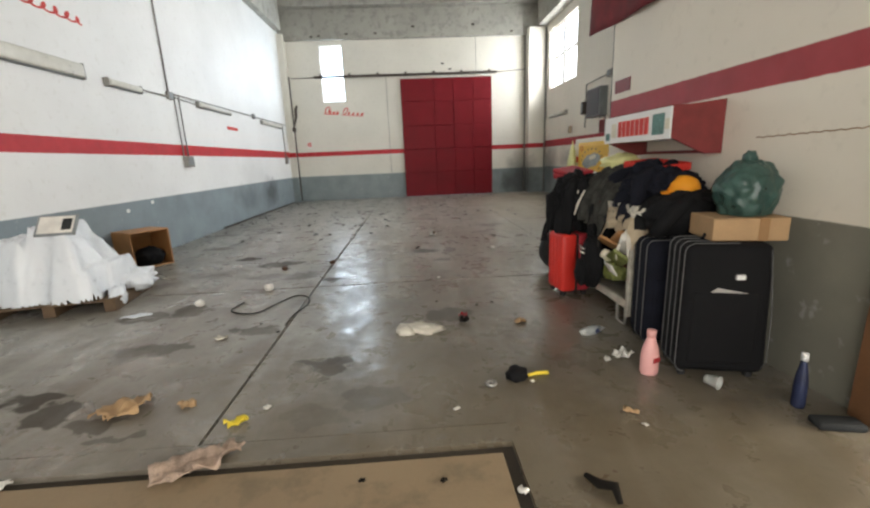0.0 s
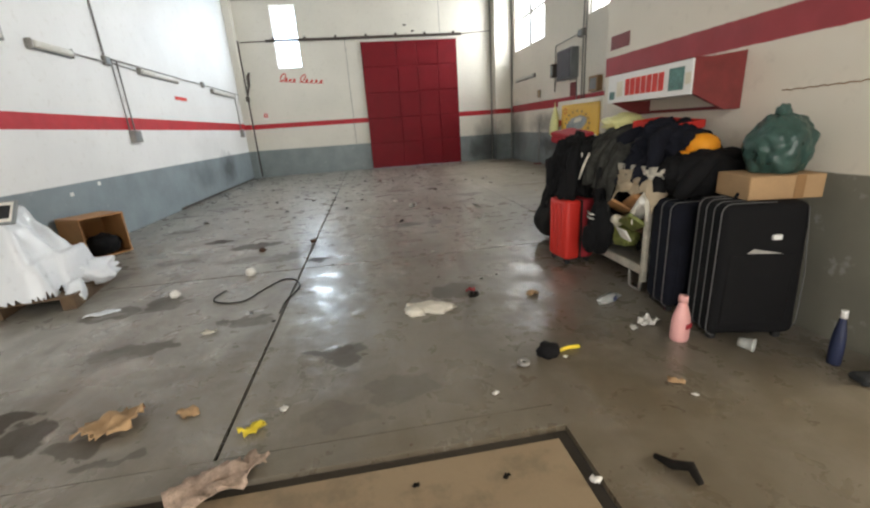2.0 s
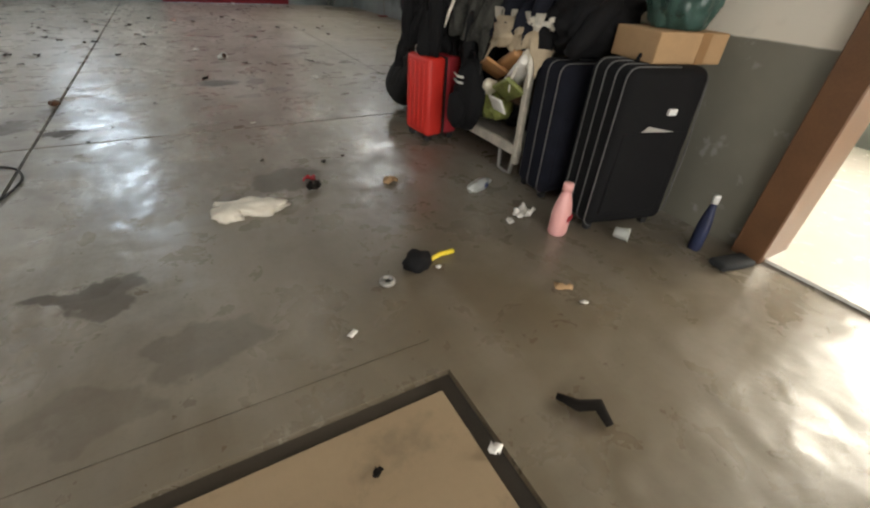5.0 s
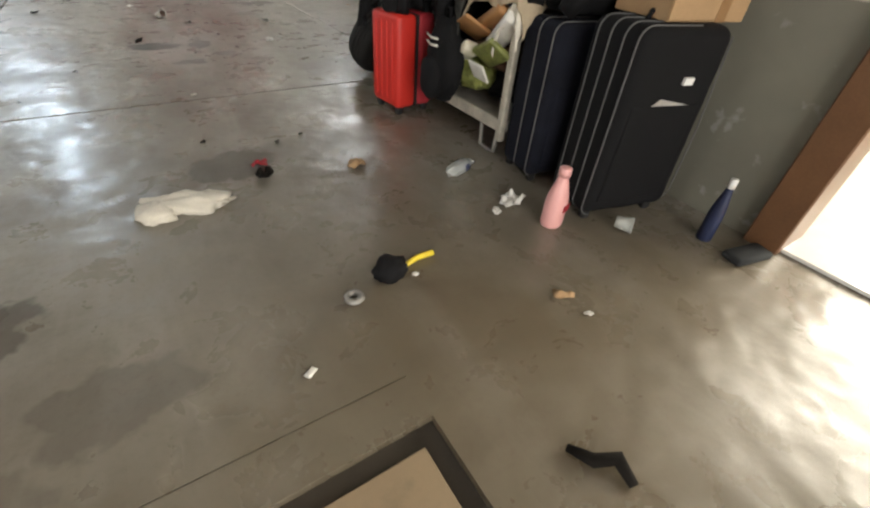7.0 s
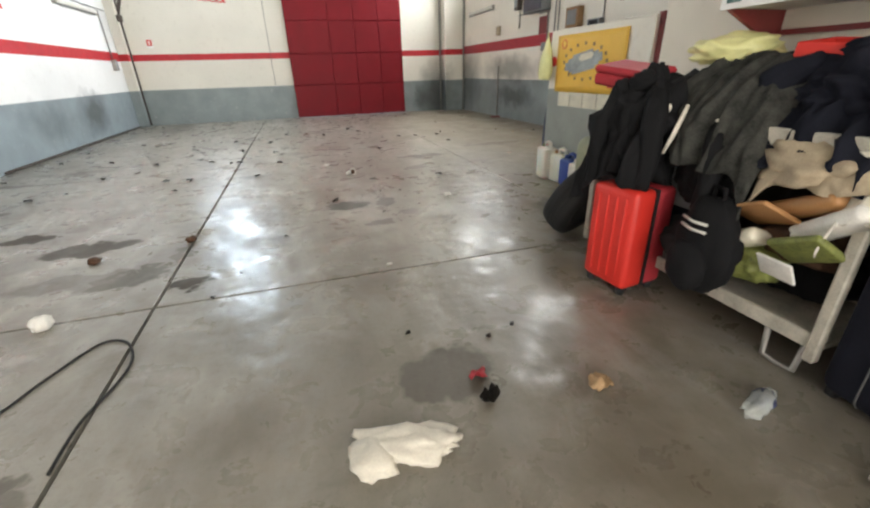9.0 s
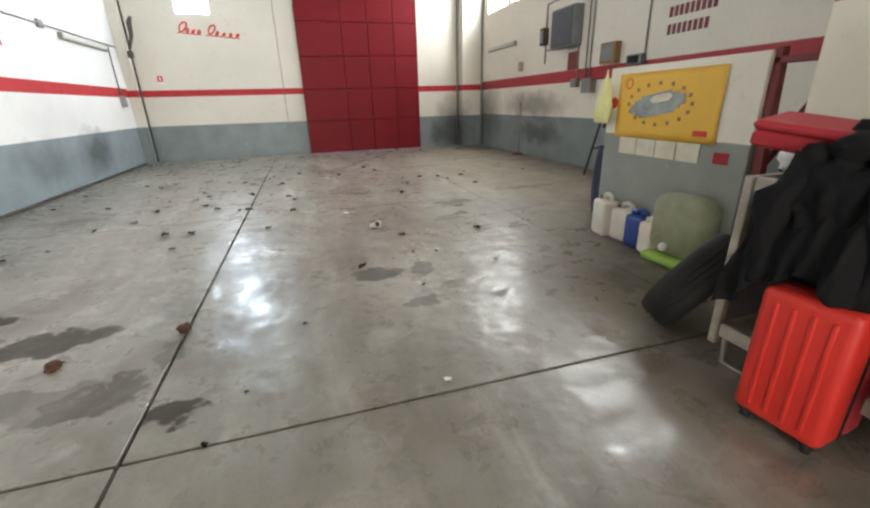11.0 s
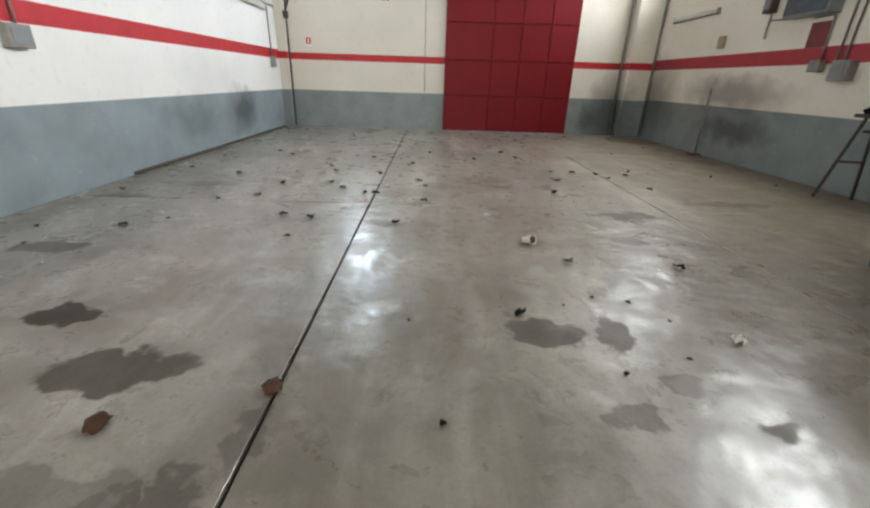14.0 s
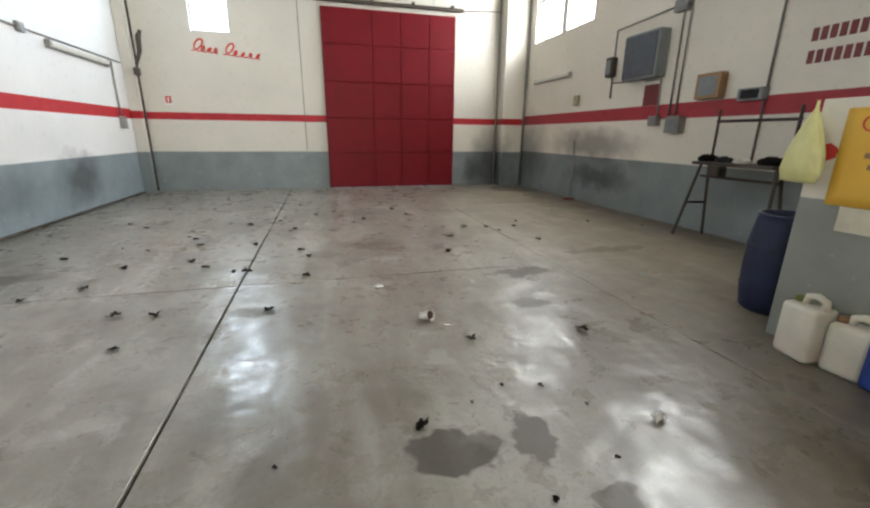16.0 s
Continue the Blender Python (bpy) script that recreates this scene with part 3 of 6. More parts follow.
# ---------------------------------------------------------------- things
M.update({
    "black_cloth": plain("black nylon", (0.008, 0.008, 0.009), 0.85, bump=0.4, fine=300, Specular_IOR_Level=0.2),
    "grey_cloth": plain("dark grey cloth", (0.034, 0.036, 0.038), 0.95, vary=0.45, bump=0.4, Specular_IOR_Level=0.2),
    "navy_cloth": plain("navy cloth", (0.010, 0.011, 0.018), 0.95, vary=0.4, bump=0.4, Specular_IOR_Level=0.2),
    "beige_cloth": plain("beige cloth", (0.42, 0.34, 0.235), 0.9, vary=0.3, bump=0.4),
    "white_cloth": plain("dirty white cotton", (0.68, 0.64, 0.55), 0.9, vary=0.25, bump=0.4),
    "check_cloth": plain("brown and white dishcloth", (0.42, 0.31, 0.24), 0.9, vary=0.5, scale=30),
    "red_plastic": plain("bright red hard plastic", (0.60, 0.028, 0.018), 0.52, vary=0.08),
    "red_dark": plain("dull red plastic", (0.36, 0.02, 0.03), 0.75, vary=0.1),
    "dark_red_cloth": plain("dark crimson cloth sign", (0.17, 0.02, 0.025), 0.8, vary=0.5, scale=6),
    "orange": plain("orange knitted cap", (0.85, 0.33, 0.01), 0.7, vary=0.1),
    "yellow": plain("thin yellow plastic", (0.85, 0.66, 0.05), 0.4, vary=0.12),
    "pale_yellow": plain("thin pale yellow plastic", (0.78, 0.76, 0.35), 0.4, vary=0.15),
    "poster_yellow": plain("yellow printed paper", (0.80, 0.48, 0.06), 0.5, vary=0.06),
    "poster_grey": plain("grey blue print", (0.33, 0.36, 0.36), 0.5, vary=0.5, scale=7),
    "poster_pale": plain("pale print", (0.72, 0.68, 0.55), 0.5, vary=0.2),
    "green_bag": plain("dark green plastic film", (0.045, 0.10, 0.085), 0.3, vary=0.6, scale=7, Alpha=0.9),
    "cardboard": plain("brown cardboard", (0.42, 0.27, 0.14), 0.85, vary=0.15),
    "cardboard_dark": plain("brown parcel tape", (0.30, 0.17, 0.075), 0.4, vary=0.15),
    "rubber": plain("black tyre rubber", (0.012, 0.012, 0.012), 0.75, bump=0.3),
    "pink": plain("pink plastic bottle", (0.82, 0.43, 0.41), 0.4, vary=0.06),
    "blue_plastic": plain("blue plastic", (0.02, 0.055, 0.27), 0.4, vary=0.2),
    "deep_blue": plain("dusty deep blue plastic", (0.018, 0.027, 0.075), 0.55, vary=0.35),
    "milky": plain("milky white polyethylene", (0.78, 0.75, 0.66), 0.4, vary=0.12, Subsurface_Weight=0.2),
    "white_plastic": plain("white plastic", (0.80, 0.80, 0.78), 0.4, vary=0.08),
    "film": plain("white plastic sheet", (0.77, 0.81, 0.86), 0.3, vary=0.03, bump=0.35, scale=14),
    "clear": plain("clear plastic", (0.75, 0.78, 0.74), 0.15, Alpha=0.45),
    "clear_green": plain("cloudy green clear plastic", (0.55, 0.58, 0.38), 0.3, Alpha=0.5, scale=5, vary=0.4),
    "moss": plain("moss green printed plastic", (0.20, 0.22, 0.06), 0.5, vary=0.6, scale=25),
    "lime": plain("lime green plastic", (0.36, 0.58, 0.10), 0.4),
    "pallet": plain("rough weathered pallet wood", (0.13, 0.085, 0.05), 0.85, vary=0.4),
    "chipboard": plain("brown veneered chipboard", (0.40, 0.20, 0.075), 0.55, vary=0.2, scale=5),
    "paper": plain("crumpled white paper", (0.78, 0.76, 0.71), 0.9),
    "leaf": plain("dry black leaf", (0.013, 0.011, 0.009), 0.95, vary=0.5, Specular_IOR_Level=0.15),
    "leaf_brown": plain("dry brown leaf", (0.075, 0.036, 0.018), 0.9, vary=0.6),
    "grey_box": plain("grey enamelled box", (0.23, 0.25, 0.26), 0.4, vary=0.2),
    "diffuser": plain("dusty lamp diffuser", (0.62, 0.61, 0.55), 0.3, vary=0.12),
    "red_paint": plain("red sign paint", (0.62, 0.05, 0.04), 0.6, vary=0.2),
    "rust_red": plain("worn red painted steel", (0.20, 0.030, 0.030), 0.5, vary=0.3),
    "teal": plain("teal print", (0.10, 0.22, 0.20), 0.5, vary=0.5, scale=30),
    "fuse_door": plain("grey blue smoked door", (0.075, 0.095, 0.12), 0.35, vary=0.3),
    "piping": plain("grey piping", (0.11, 0.11, 0.11), 0.7),
})


def blob(radii, seed, rough=0.25, scale=2.5, level=4, flat=None, centre=(0, 0, 0)):
    """A soft heap or bundle with folds, flattened below flat."""
    bm = bmesh.new()
    bmesh.ops.create_icosphere(bm, subdivisions=level, radius=1.0)
    off = Vector((seed * 3.7, seed * 1.9, seed * 5.3))
    for v in bm.verts:
        q = v.co.copy()
        fold = abs(noise.noise(q * scale + off)) * 1.3 + 0.5 * abs(noise.noise(q * scale * 2.3 + off)) - 0.35
        fold += 0.22 * abs(noise.noise(Vector((q.x * 2, q.y * 2, q.z)) * scale * 4 + off))
        q *= 1 + rough * fold + rough * 0.5 * noise.noise(q * 1.1 + off)
        q = Vector((q.x * radii[0], q.y * radii[1], q.z * radii[2]))
        if flat is not None:
            q.z = max(q.z, flat)
        v.co = q + Vector(centre)
    return smooth(bm)


def rounded(lo, hi, radius, segments=3):
    bm = bmesh.new()
    box(bm, lo, hi, radius, segments)
    return smooth(bm) if segments > 2 else bm


def cloth(name, material, x, y, z, w, d, seed, lift, turn, label, category, nx=16, hole=0.22, thick=0.004, tilt=(0, 0)):
    """A crumpled piece of cloth, paper or card lying on something, with an uneven outline."""
    off = Vector((seed * 7.1, seed * 2.3, 0))

    def height(u, v):
        edge = max(abs(u), abs(v))
        r = math.hypot(u, v)
        if r > 1.12 - hole + hole * 1.6 * noise.noise(Vector((u * 1.3, v * 1.3, 0)) + off) and edge > 0.3:
            return None
        return 0.002 + lift * abs(noise.noise(Vector((u * 1.7, v * 1.7, 3)) + off)) * 1.6 + lift * 0.4 * abs(noise.noise(Vector((u * 4, v * 4, 5)) + off))
    bm = bmesh.new()
    sheet(bm, w, d, nx, max(6, round(nx * d / w)), height, thick)
    return solid(name, smooth(bm), material, pose(x, y, z, tilt[0], tilt[1], turn), label=label, category=category)


# -- luggage and heap beside the office wall
def suitcase(m, w, d, h, material, label, zips, tag, slump=0.0):
    """A soft suitcase on its end; its broad front faces -y, its zipped side -x."""
    ob = thing("suitcase", m, label, "suitcase", "suitcases by the wall")
    body = rounded((-w / 2, -d / 2, 0.03), (w / 2, d / 2, h), 0.05, 4)
    bmesh.ops.subdivide_edges(body, edges=[e for e in body.edges if e.calc_length() > 0.1], cuts=7, use_grid_fill=True)
    for v in body.verts:
        u, t = v.co.x / w * 2, (v.co.z - 0.03) / (h - 0.03) * 2 - 1
        if v.co.y < 0:
            v.co.y -= 0.012 * max(0, 1 - u * u) * max(0, 1 - t * t) - 0.006 * noise.noise(v.co * 9)
        if v.co.x > 0:
            v.co.x += slump * (1 - v.co.z / h) * u
    part("body", body, material, ob)
    for k in zips:
        y = -d / 2 + k * d
        bm = bmesh.new()
        r = 0.05
        loop = [(w * 0.1, y, h + 0.002)]
        for cx, cz, a0 in ((-w / 2 + r, h - r, 90), (-w / 2 + r, 0.03 + r, 180)):
            for a in range(0, 91, 18):
                t = radians(a0 + a)
                loop.append((cx + (r + 0.002) * math.cos(t), y, cz + (r + 0.002) * math.sin(t)))
        tube(bm, loop, 0.0034, 6)
        part("piping", smooth(bm), M["piping"], ob, "pale grey piping")
    bm = bmesh.new()
    tube(bm, [(w / 2 - 0.03, -d / 2 - 0.004, h - 0.03), (w / 2 - 0.004 + slump * 0.5, -d / 2 - 0.002, h * 0.5), (w / 2 - 0.012 + slump * 0.9, -d / 2 - 0.002, 0.11), (w / 2 - 0.04 + slump, -d / 2 - 0.004, 0.075)], 0.003, 6)
    part("piping", smooth(bm), M["piping"], ob, "pale grey piping")
    for sx in (-1, 1):
        for sy in (-1, 1):
            part("foot", boxes(((sx * w * 0.4 - 0.02, sy * d * 0.36 - 0.02, 0), (sx * w * 0.4 + 0.02, sy * d * 0.36 + 0.02, 0.04)), bevel=0.008), M["rubber"], ob)
    bm = bmesh.new()
    tube(bm, [(-0.09, 0, h - 0.005), (-0.08, 0, h + 0.025), (0.08, 0, h + 0.025), (0.09, 0, h - 0.005)], 0.011, 8)
    part("handle", smooth(bm), M["black_cloth"], ob)
    part("front_pocket", rounded((-w / 2 + 0.05, -d / 2 - 0.012, 0.1), (w / 2 - 0.05, -d / 2 + 0.02, h * 0.66), 0.012), material, ob)
    if tag:
        part("badge", boxes(((0.03, -d / 2 - 0.02, h * 0.755), (0.075, -d / 2 - 0.004, h * 0.79)), bevel=0.002), M["white_plastic"], ob, "small white square badge")
        bm = bmesh.new()
        vs = [bm.verts.new(q) for q in ((-0.09, -d / 2 - 0.02, h * 0.665), (0.10, -d / 2 - 0.02, h * 0.66), (-0.06, -d / 2 - 0.026, h * 0.70))]
        face = bm.faces.new(vs)
        bmesh.ops.solidify(bm, geom=[face], thickness=0.002)
        part("paper_flap", bm, M["paper"], ob, "torn white paper in the pocket")
    return ob


suitcase(pose(2.30, 3.02, 0, 0, 0, -13), 0.44, 0.29, 0.79, M["black_cloth"], "large black soft suitcase standing upright against wall", (0.06, 0.3, 0.55, 0.8), True, 0.035)
suitcase(pose(2.335, 3.40, 0, 0, 0, -9), 0.5, 0.27, 0.73, M["navy_cloth"], "dark navy soft suitcase standing behind the black one", (0.12, 0.5), False)
box_ob = thing("cardboard_box", pose(2.425, 3.06, 0.792, 0, 0, -12), "flat closed brown cardboard box lying on suitcases", "box")
part("carton", boxes(((-0.19, -0.14, 0), (0.19, 0.14, 0.125)), bevel=0.004), M["cardboard"], box_ob)
part("tape", boxes(((0.04, -0.143, 0.0), (0.09, 0.143, 0.1275)), bevel=0.001), M["cardboard_dark"], box_ob, "shiny brown parcel tape")
part("flap", boxes(((-0.19, -0.146, 0.008), (0.03, -0.1415, 0.12)), bevel=0.001), M["cardboard"], box_ob)
bag = thing("plastic_bag", pose(2.47, 3.08, 0.919, 0, 0, 10), "full dark green plastic bag knotted, on cardboard box", "bag")
part("sack", blob((0.155, 0.15, 0.185), 3, 0.17, 1.9, 5, -0.12, (0, 0, 0.12)), M["green_bag"], bag)
part("knot", blob((0.035, 0.03, 0.035), 8, 0.4, 3, 3, None, (0.0, 0, 0.315)), M["green_bag"], bag)
hoodie = thing("sweatshirt", pose(2.38, 3.45, 0.86), "crumpled black sweatshirt lying on navy suitcase", "sweatshirt")
part("body", blob((0.25, 0.19, 0.17), 11, 0.25, 2.0, 4, -0.11), M["black_cloth"], hoodie)
part("hood", blob((0.09, 0.08, 0.05), 14, 0.4, 2.2, 3, None, (0.1, -0.08, 0.12)), M["black_cloth"], hoodie)
for side in (-1, 1):
    bm = bmesh.new()
    tube(bm, [(-0.06, side * 0.12, 0.12), (-0.17, side * 0.14, 0.05), (-0.23, side * 0.12, -0.04), (-0.25, side * 0.09, -0.1)], [0.05, 0.055, 0.048, 0.04], 12)
    part("sleeve", smooth(bm), M["black_cloth"], hoodie)
cap = thing("cap", pose(2.42, 3.55, 1.01, 10, -8, 20), "bright orange cap lying on black clothes", "cap")
bm = bmesh.new()
lathe(bm, [(0.098, 0), (0.10, 0.02), (0.095, 0.055), (0.075, 0.088), (0.04, 0.106), (0.004, 0.112)], 20)
part("crown", smooth(bm), M["orange"], cap)
bm = bmesh.new()
sheet(bm, 0.15, 0.1, 10, 6, lambda u, v: -0.01 * u * u if u * u + (v * 0.9) ** 2 < 1.25 else None, 0.004)
part("visor", smooth(bm), M["orange"], cap, m=pose(-0.11, 0, 0.008, 0, -8, 90))

# trolley of white painted steel
cart = thing("trolley", pose(2.37, 4.3, 0), "white steel trolley buried under clothes and bags", "trolley")
for sx in (-0.24, 0.24):
    for sy in (-0.68, 0.68):
        part("post", boxes(((sx - 0.02, sy - 0.02, 0.1), (sx + 0.02, sy + 0.02, 0.92)), bevel=0.005), M["dirty_cream"], cart)
for z in (0.165, 0.875):
    part("shelf", boxes(((-0.22, -0.7, z), (0.22, 0.7, z + 0.015)), bevel=0.003), M["dirty_cream"], cart)
    for sx in (-0.235, 0.235):
        part("side_rail", boxes(((sx - 0.012, -0.66, z - 0.02), (sx + 0.012, 0.66, z + 0.045)), bevel=0.004), M["dirty_cream"], cart)
    for sy in (-0.68, 0.68):
        part("end_rail", boxes(((-0.22, sy - 0.012, z - 0.02), (0.22, sy + 0.012, z + 0.045)), bevel=0.004), M["dirty_cream"], cart)
part("end_panel", boxes(((-0.22, 0.676, 0.21), (0.22, 0.684, 0.855))), M["grey_box"], cart, "grey end panel")
for sy in (-0.58, 0.56):
    for sx in (-0.235, 0.235):
        bm = bmesh.new()
        tube(bm, [(sx, sy - 0.07, 0.15), (sx, sy - 0.06, 0.02), (sx, sy, 0.012), (sx, sy + 0.06, 0.02), (sx, sy + 0.07, 0.15)], 0.012, 8)
        part("foot_hoop", smooth(bm), M["steel"], cart)

HEAP = [
    ("sweater", (2.44, 4.42, 0.96), (0.20, 0.28, 0.16), 21, "grey_cloth", "bundled dark grey sweater on white trolley"),
    ("sweater", (2.42, 3.86, 1.02), (0.24, 0.30, 0.17), 22, "navy_cloth", "bundled dark navy sweater on white trolley"),
    ("jacket", (2.09, 4.60, 0.81), (0.16, 0.20, 0.28), 23, "black_cloth", "black jacket thrown over red cabin suitcase"),
    ("jacket", (2.23, 4.30, 0.74), (0.12, 0.20, 0.26), 24, "black_cloth", "black jacket hanging from white trolley"),
    ("blanket", (2.19, 3.86, 0.80), (0.12, 0.20, 0.09), 26, "beige_cloth", "crumpled beige blanket spilling off the trolley"),
    ("towel", (2.22, 3.63, 0.86), (0.10, 0.18, 0.05), 27, "white_cloth", "dirty white towel draped over clothes"),
    ("plastic_bag", (2.46, 4.5, 1.2), (0.12, 0.19, 0.075), 28, "pale_yellow", "crumpled yellow plastic bag on clothes"),
    ("bag", (2.26, 4.28, 0.32), (0.16, 0.18, 0.13), 30, "grey_cloth", "dark bag lying on lower trolley shelf"),
    ("bag", (2.25, 3.83, 0.50), (0.13, 0.17, 0.09), 31, "leaf_brown", "brown leather bag among the clothes"),
    ("bag", (2.42, 3.9, 0.35), (0.16, 0.22, 0.17), 32, "black_cloth", "black bag on lower trolley shelf"),
    ("bag", (2.45, 4.5, 0.55), (0.15, 0.26, 0.34), 33, "navy_cloth", "stuffed navy laundry bag on lower trolley shelf"),
    ("plastic_bag", (2.2, 3.98, 0.36), (0.10, 0.12, 0.10), 34, "moss", "green patterned plastic bag in the trolley"),
    ("plastic_bag", (2.33, 4.86, 1.0), (0.13, 0.12, 0.10), 35, "white_plastic", "crumpled white plastic bag on trolley end"),
]
for nm, place, radii, seed, mat, label in HEAP:
    m = pose(*place, 0, 0, seed * 17 % 40 - 20)
    if nm in ("jacket", "coat", "sweater"):
        ob = thing(nm, m, label, nm)
        part("body", blob(radii, seed, 0.38, 2.2, 5, -radii[2] * 0.75), M[mat], ob)
        for side in (-1, 1):
            bm = bmesh.new()
            path = [(-radii[0] * 0.5, side * radii[1] * 0.5, radii[2] * 0.75), (-radii[0] * 0.95, side * radii[1] * 0.75, radii[2] * 0.3), (-radii[0] * 0.98, side * radii[1] * 0.8, -radii[2] * 0.3), (-radii[0] * 1.0, side * radii[1] * 0.7, -radii[2] * 0.8)]
            tube(bm, path, [0.05, 0.055, 0.045, 0.04], 12)
            bmesh.ops.subdivide_edges(bm, edges=bm.edges, cuts=2, use_grid_fill=True)
            for v in bm.verts:
                v.co += v.co.normalized() * 0.03 * noise.noise(v.co * 16 + Vector((seed, 0, 0)))
            part("sleeve", smooth(bm), M[mat], ob)
        part("collar", blob((radii[0] * 0.4, radii[1] * 0.35, 0.045), seed + 3, 0.4, 2.2, 3, None, (-radii[0] * 0.3, 0, radii[2] * 0.95)), M[mat], ob)
    else:
        solid(nm, blob(radii, seed, 0.38, 2.2, 4, -radii[2] * 0.75), M[mat], m, label=label, category=nm.replace("_", " ").split(" ")[-1])
for x, y, z, l, turn, tilt, mat, nm, label in ((2.13, 3.80, 0.66, 0.30, 75, 25, "orange", "cushion", "orange brown cushion sticking out of clothes"), (2.12, 3.7, 0.62, 0.3, 70, 35, "paper", "paper_roll", "roll of white paper among clothes"),
                                              (2.11, 3.98, 0.47, 0.2, 80, 30, "poster_pale", "magazine", "pale magazine stuck among clothes")):
    solid(nm, rounded((-l / 2, -0.05, -0.03), (l / 2, 0.05, 0.03), 0.022), M["chipboard" if nm == "cushion" else mat], pose(x, y, z, 20, tilt, turn), label=label, category=nm.replace("_", " "))


def drape(name, material, y0, y1, spine, seed, folds, depth, label, category, ragged=0.08):
    """A cloth thrown over a heap: spine is its line from the wall over the top and down the front, as (x, z) pairs."""
    bm = bmesh.new()
    off = Vector((seed * 2.7, seed * 1.3, seed * 4.1))
    ny, nv = 56, 44
    line = []
    for k in range(nv + 1):
        f = k / nv * (len(spine) - 1)
        i = min(int(f), len(spine) - 2)
        q = [Vector((*spine[max(0, min(len(spine) - 1, i + j))], 0)) for j in (-1, 0, 1, 2)]
        t = f - i
        line.append(0.5 * (2 * q[1] + (q[2] - q[0]) * t + (2 * q[0] - 5 * q[1] + 4 * q[2] - q[3]) * t * t + (3 * q[1] - q[0] - 3 * q[2] + q[3]) * t ** 3))
    grids = [[], []]
    for k in range(nv + 1):
        way = (line[min(nv, k + 1)] - line[max(0, k - 1)]).normalized()
        out = Vector((way.y, 0, -way.x))
        if out.z < 0 and abs(way.x) > 0.7:
            out = -out
        fall = k / nv
        rows = ([], [])
        for j in range(ny + 1):
            u = j / ny
            edge = min(u, 1 - u) * 2
            place = Vector((line[k].x, y0 + (y1 - y0) * u, line[k].y))
            ridge = 1 - abs(noise.noise(Vector((u * folds, fall * 1.6, 0)) + off)) * 2.6
            lump = noise.noise(Vector((u * 3, fall * 3, 4)) + off)
            fine = 1 - abs(noise.noise(Vector((u * folds * 2.3 + fall * 3, fall * 5, 2)) + off)) * 2.4
            lift = depth * (ridge * (0.35 + 0.65 * fall) + 0.8 * lump + 0.35 * fine)
            place += out * lift
            place.z -= (1 - edge) ** 4 * 0.12
            place.z -= ragged * fall ** 3 * noise.noise(Vector((u * 4, 9, 0)) + off) * 2
            place.y += 0.03 * noise.noise(Vector((u * 2, fall * 4, 7)) + off)
            rows[0].append(bm.verts.new(place))
            rows[1].append(bm.verts.new(place - out * 0.008))
        grids[0].append(rows[0])
        grids[1].append(rows[1])
    for g, turn in ((grids[0], 1), (grids[1], -1)):
        for k in range(nv):
            for j in range(ny):
                bm.faces.new([g[k][j], g[k][j + 1], g[k + 1][j + 1], g[k + 1][j]][::turn])
    rim = [(0, j) for j in range(ny)] + [(k, ny) for k in range(nv)] + [(nv, j) for j in range(ny, 0, -1)] + [(k, 0) for k in range(nv, 0, -1)]
    for (a, b), (c, d) in zip(rim, rim[1:] + rim[:1]):
        bm.faces.new((grids[0][a][b], grids[1][a][b], grids[1][c][d], grids[0][c][d]))
    return solid(name, smooth(bm), material, label=label, category=category)


M["camo_cloth"] = plain("mottled grey green blanket", (0.045, 0.045, 0.040), 0.95, vary=0.75, scale=16, bump=0.5, Specular_IOR_Level=0.2)
drape("blanket", M["camo_cloth"], 3.98, 4.56, [(2.62, 1.10), (2.5, 1.17), (2.34, 1.16), (2.2, 1.06), (2.1, 0.90), (2.07, 0.70)], 3, 7, 0.042, "mottled grey blanket thrown over the heaped trolley", "blanket")
# Stands for a navy jacket, modelled as a plain sleeveless cloth.
drape("blanket", M["navy_cloth"], 3.64, 4.14, [(2.64, 1.04), (2.54, 1.11), (2.36, 1.09), (2.22, 1.02), (2.12, 0.93), (2.09, 0.86)], 5, 5, 0.04, "dark navy jacket spread over the heap", "blanket")
drape("shirt", M["beige_cloth"], 3.52, 3.98, [(2.42, 0.90), (2.3, 0.90), (2.2, 0.88), (2.10, 0.82), (2.07, 0.75)], 8, 4, 0.017, "crumpled beige shirt spilling from the heap", "shirt", 0.05)
drape("shirt", M["white_cloth"], 3.54, 3.68, [(2.38, 0.94), (2.27, 0.92), (2.17, 0.86), (2.08, 0.74), (2.06, 0.66)], 12, 3, 0.016, "dirty white shirt hanging beside the suitcase", "shirt", 0.04)
# A black sweatshirt, simplified to one draped sheet without sleeves.
drape("sweatshirt_drape", M["black_cloth"], 4.40, 4.82, [(2.36, 1.06), (2.24, 1.07), (2.1, 1.0), (1.99, 0.90), (1.92, 0.76), (1.90, 0.62)], 15, 6, 0.04, "black sweatshirt draped over red cabin suitcase", "throw", 0.14)
